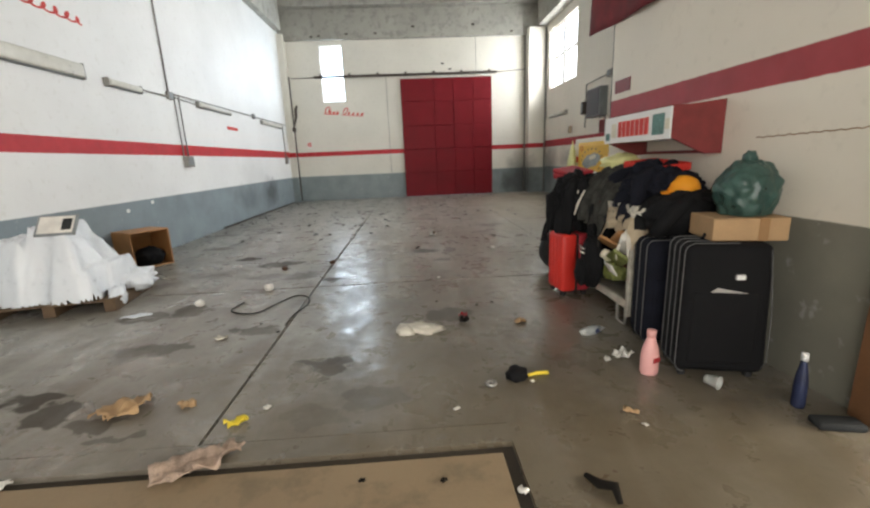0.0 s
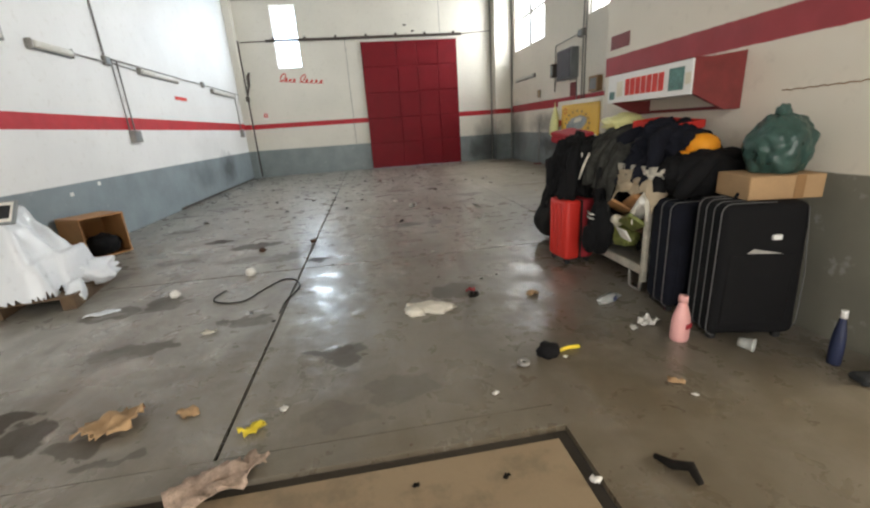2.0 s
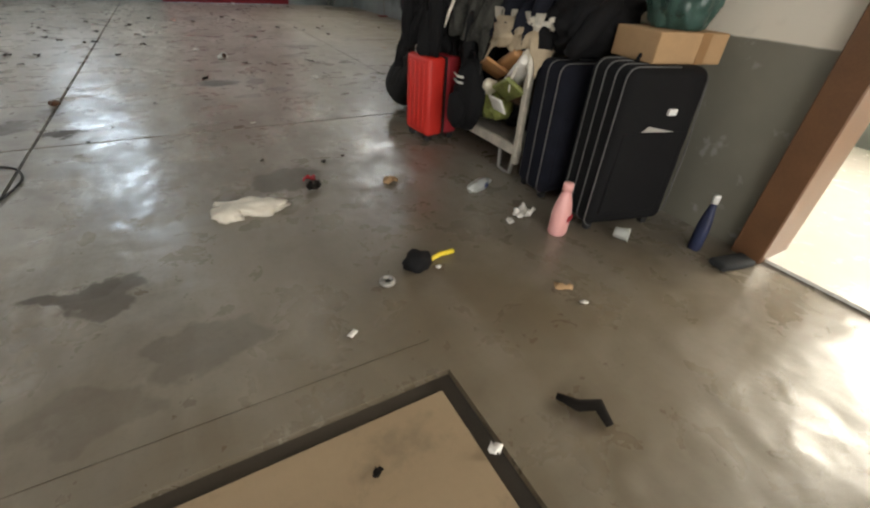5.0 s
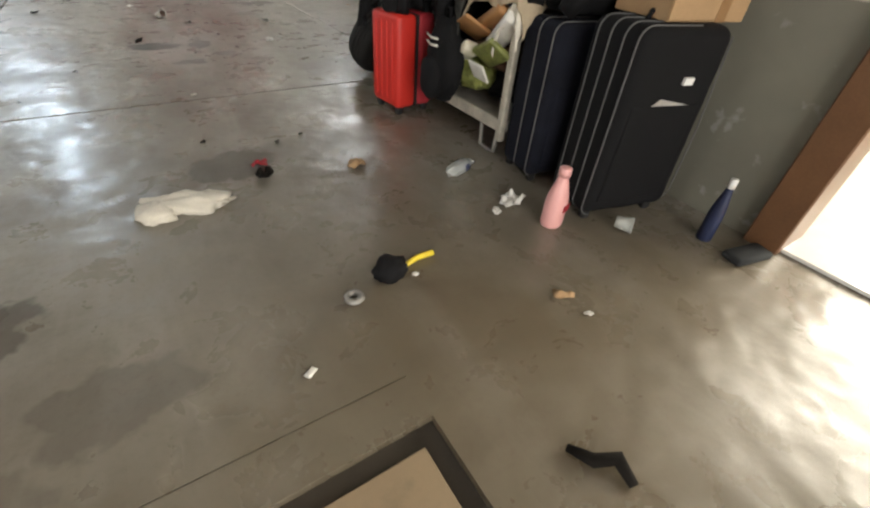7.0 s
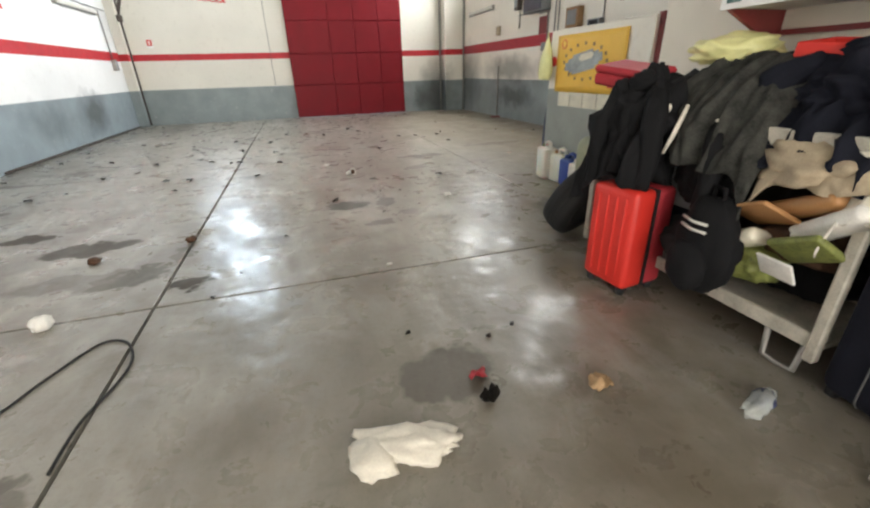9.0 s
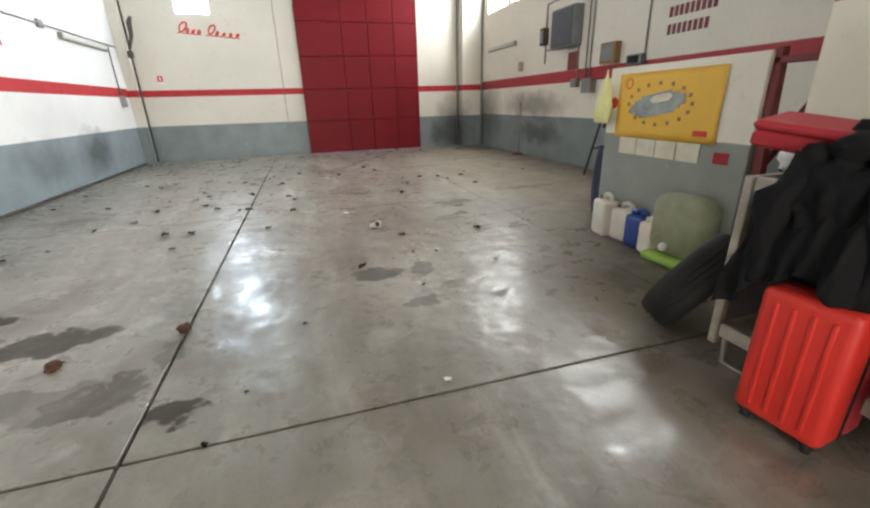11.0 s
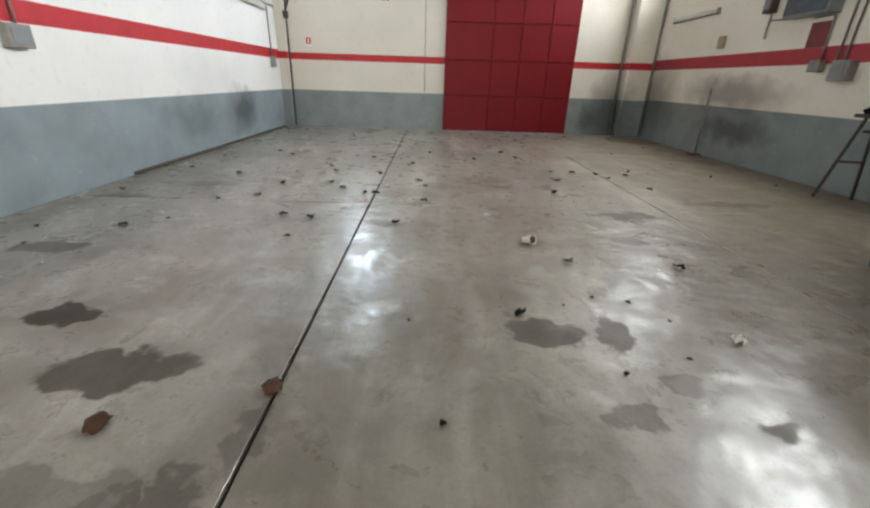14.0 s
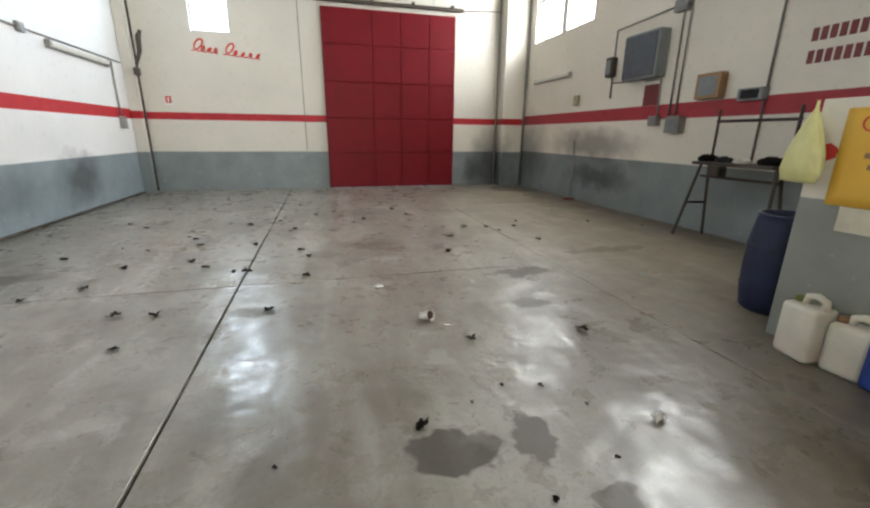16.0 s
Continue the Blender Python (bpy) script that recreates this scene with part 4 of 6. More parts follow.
for k, (y, z0) in enumerate(((4.44, 1.02), (4.36, 0.98))):
    bm = bmesh.new()
    tube(bm, [(2.10 - 0.02 * k, y, z0), (2.05, y - 0.01, z0 - 0.05), (2.015, y - 0.015, z0 - 0.12), (2.0, y + 0.01, z0 - 0.21)], [0.008, 0.011, 0.011, 0.007], 8)
    solid("ribbon", smooth(bm), M["white_cloth"], label="white trim hanging over dark clothes", category="ribbon")
tray = thing("tray", pose(2.45, 3.94, 1.155, 5, -4, 8), "bright red plastic tray lying on heaped clothes", "tray")
part("base", boxes(((-0.12, -0.19, 0), (0.12, 0.19, 0.012)), bevel=0.004), M["red_plastic"], tray)
for lo, hi in (((-0.135, -0.2, 0), (-0.12, 0.2, 0.055)), ((0.12, -0.2, 0), (0.135, 0.2, 0.055)), ((-0.12, -0.2, 0), (0.12, -0.185, 0.055)), ((-0.12, 0.185, 0), (0.12, 0.2, 0.055))):
    part("rim", boxes((lo, hi), bevel=0.005), M["red_plastic"], tray)
for x, y, z, a, b, c, w, d, h, mat, label in (
        (2.10, 3.93, 0.60, 30, 20, 70, 0.22, 0.16, 0.02, "chipboard", "brown folded leather cover among the clothes"),
        (2.07, 3.80, 0.42, 60, 0, 85, 0.14, 0.10, 0.012, "paper", "white booklet stuck in the trolley"),
        (2.09, 3.74, 0.52, 40, 25, 80, 0.2, 0.14, 0.03, "moss", "green printed packet among the clothes"),
        (2.12, 4.20, 0.86, 70, 10, 95, 0.10, 0.16, 0.02, "poster_pale", "pale folded paper hanging in the heap"),
        (2.2, 4.38, 0.62, 80, 0, 90, 0.2, 0.3, 0.012, "grey_box", "grey plastic panel standing in the trolley")):
    solid("packet", rounded((-w / 2, -d / 2, -h / 2), (w / 2, d / 2, h / 2), h * 0.4), M[mat], pose(x, y, z, a, b, c), label=label, category="packet")
toolbox = thing("toolbox", pose(2.14, 4.80, 1.05, 8, -6, 12), "red plastic toolbox on top of black jacket", "toolbox")
part("case", boxes(((-0.12, -0.16, 0), (0.12, 0.16, 0.06)), bevel=0.012), M["red_dark"], toolbox)
part("lid", boxes(((-0.125, -0.165, 0.062), (0.125, 0.165, 0.10)), bevel=0.014), M["red_dark"], toolbox)

pack = thing("backpack", pose(2.05, 4.08, 0.2, 0, 0, 80), "black backpack with white stripes leaning on the trolley", "backpack")
part("body", blob((0.15, 0.09, 0.235), 41, 0.16, 1.8, 4, -0.2, (0, 0, 0.2)), M["black_cloth"], pack)
part("pocket", blob((0.11, 0.05, 0.12), 42, 0.14, 1.8, 3, None, (0, 0.085, 0.12)), M["black_cloth"], pack)
for z in (0.30, 0.335):
    bm = bmesh.new()
    tube(bm, [(-0.07, 0.088, z), (0.0, 0.096, z - 0.006), (0.07, 0.088, z)], 0.007, 6)
    part("stripe", smooth(bm), M["diffuser"], pack, "white reflective stripe")
bm = bmesh.new()
tube(bm, [(-0.03, 0, 0.42), (-0.025, 0, 0.47), (0.025, 0, 0.47), (0.03, 0, 0.42)], 0.009, 6)
part("loop", smooth(bm), M["black_cloth"], pack)

red_case = thing("suitcase", pose(2.03, 4.53, 0, 0, 0, 6) @ Matrix.Scale(1.06, 4), "small bright red hard cabin suitcase standing on wheels", "suitcase", "suitcases by the wall")
part("shell", rounded((-0.14, -0.14, 0.045), (0.0, 0.14, 0.555), 0.03), M["red_plastic"], red_case)
# The half turned from the light is painted a darker red.
part("shell", rounded((0.006, -0.14, 0.045), (0.13, 0.14, 0.555), 0.03), M["red_dark"], red_case)
part("zip", boxes(((-0.004, -0.136, 0.05), (0.01, 0.136, 0.551))), M["rubber"], red_case, "black zip band")
for k in range(4):
    part("rib", rounded((-0.146, -0.09 + k * 0.055, 0.09), (-0.135, -0.075 + k * 0.055, 0.51), 0.004), M["red_plastic"], red_case)
for sx in (-0.1, 0.09):
    for sy in (-0.1, 0.1):
        bm = bmesh.new()
        lathe(bm, [(0.008, -0.012), (0.024, -0.012), (0.026, 0), (0.024, 0.012), (0.008, 0.012)], 14)
        part("wheel", smooth(bm), M["rubber"], red_case, m=pose(sx, sy, 0.026, 90, 0, 0))
        part("wheel_housing", boxes(((sx - 0.02, sy - 0.025, 0.03), (sx + 0.02, sy + 0.025, 0.06)), bevel=0.005), M["rubber"], red_case)

wheel = thing("car_wheel", pose(2.25, 5.24, 0.295, -58, 0, 22), "black car tyre on a rim leaning on the trolley", "tyre")
prof = [(0.18, -0.09), (0.235, -0.105), (0.278, -0.088), (0.292, -0.06), (0.292, 0.06), (0.278, 0.088), (0.235, 0.105), (0.18, 0.09)]
bm = bmesh.new()
rings = []
for r, h in prof + prof[:1]:
    rings.append([(r * math.cos(k * math.pi / 18), r * math.sin(k * math.pi / 18), h) for k in range(36)])
vr = [[bm.verts.new(q) for q in ring] for ring in rings[:-1]]
for a, b in zip(vr, vr[1:] + vr[:1]):
    for k in range(36):
        bm.faces.new((a[k], a[(k + 1) % 36], b[(k + 1) % 36], b[k]))
tyre = part("tyre", smooth(bm), M["rubber"], wheel)
for h in (-0.03, 0.0, 0.03):
    bm = bmesh.new()
    tube(bm, [(0.293 * math.cos(k * math.pi / 18), 0.293 * math.sin(k * math.pi / 18), h) for k in range(36)], 0.006, 5, True)
    part("tread_rib", smooth(bm), M["rubber"], tyre)

# wall hood with a lettered front
hood = thing("wall_shelf", pose(BLOCK, 3.57, 0), "red and white wall shelf with lettered front panel", "shelf")
for y in (0.0, 0.9):
    bm = bmesh.new()
    prof = [(-0.004, 1.26), (-0.004, 1.61), (-0.37, 1.57), (-0.37, 1.375), (-0.12, 1.26)]
    a = [bm.verts.new((x, y, z)) for x, z in prof]
    b = [bm.verts.new((x, y + 0.02, z)) for x, z in prof]
    bm.faces.new(a)
    bm.faces.new(b[::-1])
    for k in range(5):
        bm.faces.new((a[k], a[(k + 1) % 5], b[(k + 1) % 5], b[k]))
    part("side_panel", bm, M["rust_red"], hood, "dark red side")
part("top", boxes(((-0.365, 0.021, 1.572), (-0.004, 0.899, 1.586))), M["rust_red"], hood, m=pose(0, 0, 0))
part("bottom", boxes(((-0.35, 0.021, 1.37), (-0.004, 0.899, 1.382))), M["white_frame"], hood, "white underside")
front = part("front_panel", boxes(((-0.382, -0.01, 1.365), (-0.371, 0.93, 1.575)), bevel=0.003), M["white_plastic"], hood, "white panel with red lettering and teal pictures")
part("back_strip", boxes(((-0.03, 0.021, 1.262), (-0.004, 0.899, 1.285))), M["rust_red"], hood)
for k in range(7):
    y = 0.66 - k * 0.064
    part("letter", boxes(((-0.3865, y - 0.027, 1.41), (-0.3815, y + 0.027, 1.53)), bevel=0.006), M["red_paint"], front)
for y0, y1, z0, z1, mat in ((0.06, 0.2, 1.40, 1.54, "teal"), (0.72, 0.80, 1.41, 1.52, "poster_pale"), (0.83, 0.90, 1.39, 1.45, "teal"), (0.0, 0.05, 1.43, 1.5, "poster_pale")):
    part("picture", rounded((-0.386, y0, z0), (-0.3815, y1, z1), 0.002, 1), M[mat], front)

sign = thing("cloth_banner", pose(BLOCK - 0.02, 0, 0), "dark crimson banner hanging high on the wall", "banner")
bm = bmesh.new()
sheet(bm, 1.75, 1.0, 30, 14, lambda u, v: 0.03 * math.sin(u * 5) * (0.4 - 0.3 * v) + 0.012, 0.006)
part("fabric", smooth(bm), M["dark_red_cloth"], sign, m=pose(0, 4.78, 3.0, 90, 3, -90))
solid("wall_sign", boxes(((BLOCK - 0.008, 4.83, 1.86), (BLOCK, 5.12, 1.98)), bevel=0.002), M["rust_red"], label="small red sign plate on the office wall", category="sign")
bm = bmesh.new()
tube(bm, [(BLOCK - 0.001, 3.3 - 0.025 * k, 1.345 + 0.004 * math.sin(k * 2.3) + 0.0006 * k) for k in range(44)], 0.0035, 5)
solid("wall_crack", smooth(bm), M["cardboard_dark"], label="thin brown crack along the plaster wall", category="crack", kind="structure")

# -- small things on the floor near the luggage
def bottle(m, mat, cap_mat, h, r, label):
    ob = thing("bottle", m, label, "bottle")
    bm = bmesh.new()
    lathe(bm, [(r * 0.9, 0), (r, 0.012), (r, h * 0.42), (r * 0.86, h * 0.58), (r * 0.5, h * 0.8), (r * 0.4, h * 0.86)], 20, squash=(1, 0.85))
    part("body", smooth(bm), mat, ob)
    bm = bmesh.new()
    lathe(bm, [(r * 0.46, h * 0.86), (r * 0.46, h * 0.99), (r * 0.4, h)], 14)
    part("cap", smooth(bm), cap_mat, ob)
    return ob


pink = bottle(pose(1.93, 2.99, 0, 0, 0, 20), M["pink"], M["pink"], 0.275, 0.056, "pink plastic detergent bottle standing on the floor")
part("label", boxes(((-0.025, -0.051, 0.085), (0.025, -0.044, 0.115)), bevel=0.002), M["red_dark"], pink, "small dark label")
blue = bottle(pose(2.47, 2.58, 0, 0, 2, 60), M["deep_blue"], M["white_plastic"], 0.29, 0.034, "blue spray bottle with white cap by the wall")
solid("door_stop", rounded((-0.1, -0.045, 0), (0.1, 0.045, 0.036), 0.014), M["grey_cloth"], pose(2.50, 2.41, 0, 0, 0, -12), label="dark grey rubber door stop by door frame", category="door stop")


def cup(x, y, mat, label, tip, turn=0):
    bm = bmesh.new()
    lathe(bm, [(0.026, 0.002), (0.03, 0.03), (0.036, 0.07), (0.039, 0.07), (0.039, 0.075), (0.034, 0.074), (0.024, 0.006), (0.002, 0.005)], 18)
    return solid("cup", smooth(bm), M[mat], pose(x, y, 0.037, tip, 0, turn), label=label, category="cup")


cup(2.16, 2.83, "clear", "clear plastic cup lying on its side", 88, 30)
cloth("tissue", M["paper"], 1.88, 3.2, 0, 0.17, 0.12, 1, 0.05, 20, "crumpled white paper tissue on the floor", "tissue")
cloth("tissue", M["paper"], 1.76, 3.17, 0, 0.06, 0.05, 2, 0.02, 60, "small torn white tissue scrap on the floor", "tissue", 8)
crushed = thing("crushed_bottle", pose(1.84, 3.57, 0.03, 0, 0, 15), "crushed clear water bottle with blue label", "bottle")
part("body", blob((0.10, 0.035, 0.032), 51, 0.4, 2.5, 3), M["clear"], crushed)
part("label", blob((0.045, 0.038, 0.034), 52, 0.3, 2.5, 3, None, (0.02, 0, 0)), M["deep_blue"], crushed, "dusty blue label")

rag_pts = blob((0.165, 0.075, 0.035), 61, 0.5, 1.8, 4, -0.012)
solid("rag", rag_pts, M["white_cloth"], pose(0.60, 3.82, 0.013, 0, 0, -14), label="dirty white cotton rag lying on the floor", category="rag")
solid("rag", blob((0.07, 0.085, 0.03), 62, 0.5, 1.8, 3, -0.01), M["white_cloth"], pose(0.475, 3.81, 0.012), label="crumpled end of a white rag", category="rag")
cloth("dishcloth", M["check_cloth"], -0.46, 2.47, 0, 0.42, 0.3, 4, 0.07, 25, "crumpled brown and white dishcloth on pit edge", "cloth", 20, 0.3)
cloth("cardboard_scrap", M["cardboard"], -1.08, 2.97, 0, 0.34, 0.27, 5, 0.05, 25, "torn piece of brown cardboard on the floor", "cardboard", 14)
cloth("cardboard_scrap", M["cardboard"], 1.38, 3.86, 0, 0.13, 0.12, 6, 0.035, 10, "small torn piece of brown cardboard", "cardboard", 10)
cloth("cardboard_scrap", M["cardboard"], -0.75, 2.98, 0, 0.11, 0.12, 7, 0.02, 70, "small torn piece of brown cardboard", "cardboard", 10)
cloth("wrapper", M["yellow"], -0.39, 2.77, 0, 0.17, 0.08, 8, 0.035, 25, "crumpled yellow wrapper on the floor", "wrapper", 10)
cloth("paper_scrap", M["paper"], -0.28, 2.89, 0, 0.05, 0.05, 9, 0.02, 0, "small crumpled paper scrap on the floor", "paper", 8)
cloth("paper_scrap", M["paper"], -1.27, 2.43, 0, 0.14, 0.09, 10, 0.02, 15, "small crumpled paper scrap on the pit", "paper", 8)
cloth("paper_scrap", M["white_cloth"], -0.97, 3.89, 0, 0.13, 0.09, 11, 0.03, 15, "crumpled dirty paper scrap on the floor", "paper", 8)
cloth("wrapper", M["red_dark"], 0.95, 4.06, 0, 0.11, 0.07, 12, 0.035, 10, "small red and white wrapper on the floor", "wrapper", 8)
cloth("plastic_scrap", M["leaf"], 0.94, 3.93, 0, 0.12, 0.09, 13, 0.05, 40, "crumpled black plastic scrap on the floor", "scrap", 8)
pot = solid("black_cap", blob((0.06, 0.055, 0.05), 63, 0.35, 2.2, 3, -0.03), M["black_cloth"], pose(1.14, 3.02, 0.03), label="crumpled black plastic piece on the floor", category="scrap")
bm = bmesh.new()
tube(bm, [(1.2, 3.03, 0.012), (1.27, 3.05, 0.014), (1.34, 3.05, 0.012)], [0.009, 0.012, 0.012], 8)
solid("stick", smooth(bm), M["yellow"], label="short yellow plastic stick on the floor", category="stick")
bm = bmesh.new()
tube(bm, [(0.024 * math.cos(k * math.pi / 10), 0.024 * math.sin(k * math.pi / 10), 0.012) for k in range(20)], 0.012, 8, True)
solid("washer", smooth(bm), M["steel"], pose(0.975, 2.97, 0), label="pale metal ring lying on the floor", category="ring")
cloth("bark_scrap", M["cardboard"], 1.62, 2.63, 0, 0.12, 0.05, 15, 0.02, -35, "brown paper scrap near the doorway", "paper", 8)
cloth("paper_scrap", M["paper"], 1.64, 2.52, 0, 0.05, 0.03, 16, 0.01, -35, "tiny white paper scrap", "paper", 6)
cloth("paper_scrap", M["paper"], 0.75, 2.76, 0, 0.055, 0.03, 17, 0.01, 35, "tiny white paper scrap", "paper", 6)
cloth("paper_scrap", M["paper"], 0.95, 2.18, 0, 0.05, 0.05, 18, 0.02, 35, "tiny white paper scrap on pit edge", "paper", 6)
cloth("paper_scrap", M["paper"], 1.22, 2.98, 0, 0.035, 0.03, 19, 0.01, 5, "tiny white paper scrap", "paper", 6)
bm = bmesh.new()
tube(bm, [(1.22, 2.23, 0.014), (1.25, 2.17, 0.02), (1.30, 2.14, 0.03), (1.29, 2.08, 0.014)], [0.01, 0.018, 0.02, 0.012], 8)
solid("strap", smooth(bm), M["leaf"], label="twisted black rubber strip on the floor", category="strip")
for x, y, r in ((-1.0, 5.12, 0.045), (-1.53, 4.72, 0.04)):
    solid("paper_ball", blob((r, r, r * 0.9), 70 + r * 100, 0.25, 2.0, 3, -r * 0.8), M["paper"], pose(x, y, r * 0.8), label="crumpled white paper ball on the floor", category="paper ball", group="paper balls")
bm = bmesh.new()
raw = [(-1.12, 4.75), (-1.16, 4.55), (-1.05, 4.44), (-0.88, 4.43), (-0.78, 4.64), (-0.66, 4.86), (-0.54, 4.83), (-0.47, 4.66), (-0.48, 4.5), (-0.53, 4.3), (-0.53, 4.05)]
pts = []
for i in range(len(raw) - 1):
    p0, p1, p2, p3 = (Vector(raw[max(0, min(len(raw) - 1, i + k))]) for k in (-1, 0, 1, 2))
    for s in range(5):
        t = s / 5
        q = 0.5 * (2 * p1 + (p2 - p0) * t + (2 * p0 - 5 * p1 + 4 * p2 - p3) * t * t + (3 * p1 - p0 - 3 * p2 + p3) * t ** 3)
        pts.append((q.x, q.y, 0.007))
tube(bm, pts, 0.006, 7)
solid("cable", smooth(bm), M["rubber"], label="black rubber cable lying in a loop", category="cable")

# -- beside the left wall: pallet, wrapped goods, open cabinet
pallet = thing("pallet", pose(-2.93, 5.05, 0, 0, 0, 10), "weathered wooden pallet on the floor by the wall", "pallet")
for k in range(5):
    part("deck_board", boxes(((-0.56, -0.42 + k * 0.18, 0.10), (0.56, -0.30 + k * 0.18, 0.122)), bevel=0.003), M["pallet"], pallet)
for x in (-0.5, 0.0, 0.5):
    part("stringer", boxes(((x - 0.05, -0.42, 0.0), (x + 0.05, 0.42, 0.10)), bevel=0.004), M["pallet"], pallet)


def draped(profile, seed, folds, sides=72):
    """A tall thing under a loose sheet: rings of (radius, height), with folds that open towards the foot."""
    bm = bmesh.new()
    rings = []
    off = Vector((seed * 2.1, seed * 5.7, 0))
    for i, (r, h) in enumerate(profile):
        k = 1 - i / (len(profile) - 1)
        ring = []
        for j in range(sides):
            a = 2 * math.pi * j / sides
            d = Vector((math.cos(a), math.sin(a), 0))
            wave = noise.noise(d * 2.2 + off + Vector((0, 0, h))) * 0.30 + abs(noise.noise(d * folds + off + Vector((0, 0, h * 1.5)))) * (0.12 + 0.28 * k)
            ring.append(bm.verts.new(d * r * (0.88 + wave) + Vector((0, 0, h + (0.05 * noise.noise(d * 3 + off) if i else 0)))))
        rings.append(ring)
    for a, b in zip(rings, rings[1:]):
        for j in range(sides):
            bm.faces.new((a[j], a[(j + 1) % sides], b[(j + 1) % sides], b[j]))
    bm.faces.new(rings[0][::-1])
    bm.faces.new(rings[-1])
    return smooth(bm)


def sheeted(lumps, x0, x1, y0, y1, seed, nx=84, ny=84):
    """A plastic sheet fallen over boxes: lumps are (x, y, half width, half depth, height)."""
    off = Vector((seed * 3.1, seed * 1.7, 0))

    def height(u, v):
        x, y = x0 + (x1 - x0) * (u + 1) / 2, y0 + (y1 - y0) * (v + 1) / 2
        x += 0.09 * noise.noise(Vector((x * 5, y * 5, 1)) + off)
        y += 0.09 * noise.noise(Vector((x * 5, y * 5, 6)) + off)
        best = -1.0
        for cx, cy, rx, ry, h in lumps:
            far = math.hypot(max(0, abs(x - cx) - rx), max(0, abs(y - cy) - ry))
            best = max(best, h - far * (3.0 if h > 0.5 else 4.0))
        if best <= -0.03:
            return None
        q = Vector((x, y, best * 0.6))
        crease = (abs(noise.noise(q * 5 + off)) + 0.6 * abs(noise.noise(q * 11 + off))) * 0.075 - 0.02
        return max(0.0, best + crease * max(0, min(1, best * 5)))
    bm = bmesh.new()
    sheet(bm, x1 - x0, y1 - y0, nx, ny, height, 0.004)
    for v in bm.verts:
        v.co += Vector(((x0 + x1) / 2, (y0 + y1) / 2, 0))
    return smooth(bm)


wrap = thing("wrapped_goods", pose(-2.93, 5.0, 0.124), "goods under loose white plastic sheet on pallet", "wrapped goods")
part("sheet", sheeted([(0.06, 0.0, 0.17, 0.15, 0.70), (-0.30, -0.02, 0.12, 0.18, 0.58), (0.16, -0.03, 0.24, 0.20, 0.30), (0.31, 0.14, 0.14, 0.18, 0.29), (-0.15, -0.08, 0.30, 0.19, 0.30)], -0.6, 0.72, -0.56, 0.62, 4), M["film"], wrap)
part("trailing_sheet", blob((0.22, 0.2, 0.14), 90, 0.35, 2.4, 4, -0.11, (0.44, 0.26, 0.05)), M["film"], wrap)
part("torn_flap", blob((0.05, 0.1, 0.1), 91, 0.5, 2.4, 3, None, (0.55, -0.12, -0.02)), M["film"], wrap)
board = thing("framed_board", pose(-2.77, 4.86, 0.83, 52, 0, 8), "white framed board lying on wrapped goods", "board")
part("frame", boxes(((-0.17, -0.11, 0), (0.17, 0.11, 0.02)), bevel=0.006), M["grey_box"], board)
part("sheet", boxes(((-0.145, -0.09, 0.02), (0.145, 0.09, 0.024))), M["paper"], board)
part("print", boxes(((0.05, -0.06, 0.024), (0.13, 0.06, 0.027))), M["grey_cloth"], board, "dark printed picture")
cloth("plastic_scrap", M["film"], -2.0, 4.52, 0, 0.3, 0.15, 33, 0.02, 20, "scrap of white plastic sheet on the floor", "scrap", 12)

cab = thing("open_cabinet", pose(-3.22, 6.68, 0, 0, 0, 60) @ Matrix.Scale(1.06, 4), "brown chipboard cabinet lying open on the floor", "cabinet")
for nm, lo, hi in (("bottom", (-0.24, -0.22, 0), (0.24, 0.2, 0.018)), ("top", (-0.24, -0.22, 0.462), (0.24, 0.2, 0.48)), ("side", (-0.24, -0.22, 0.019), (-0.222, 0.2, 0.461)),
                   ("side", (0.222, -0.22, 0.019), (0.24, 0.2, 0.461)), ("back", (-0.221, 0.182, 0.019), (0.221, 0.199, 0.461))):
    part(nm, boxes((lo, hi), bevel=0.002), M["chipboard"], cab)
solid("sack", blob((0.19, 0.17, 0.14), 95, 0.3, 2.0, 4, -0.1), M["black_cloth"], pose(-3.14, 6.64, 0.13, 0, 0, 60), label="black plastic sack stuffed inside the open cabinet", category="sack")

# -- lamps, conduits and boxes on the left wall
def tube_lamp(m, length, label, deep=0.09, tall=0.11):
    """A fluorescent batten; its back is at x = 0, it runs along y."""
    ob = thing("wall_lamp", m, label, "lamp", "fluorescent wall lamps")
    part("housing", rounded((0.0, 0.0, -tall / 2), (deep * 0.45, length, tall / 2), 0.012, 2), M["grey_box"], ob)
    part("diffuser", rounded((deep * 0.45 - 0.004, 0.025, -tall / 2 + 0.012), (deep, length - 0.025, tall / 2 - 0.012), 0.03), M["diffuser"], ob, "dusty unlit diffuser")
    for y in (-0.004, length - 0.022):
        part("end_cap", rounded((0.0, y, -tall / 2 - 0.003), (deep * 0.8, y + 0.026, tall / 2 + 0.003), 0.01, 2), M["steel"], ob)
    return ob


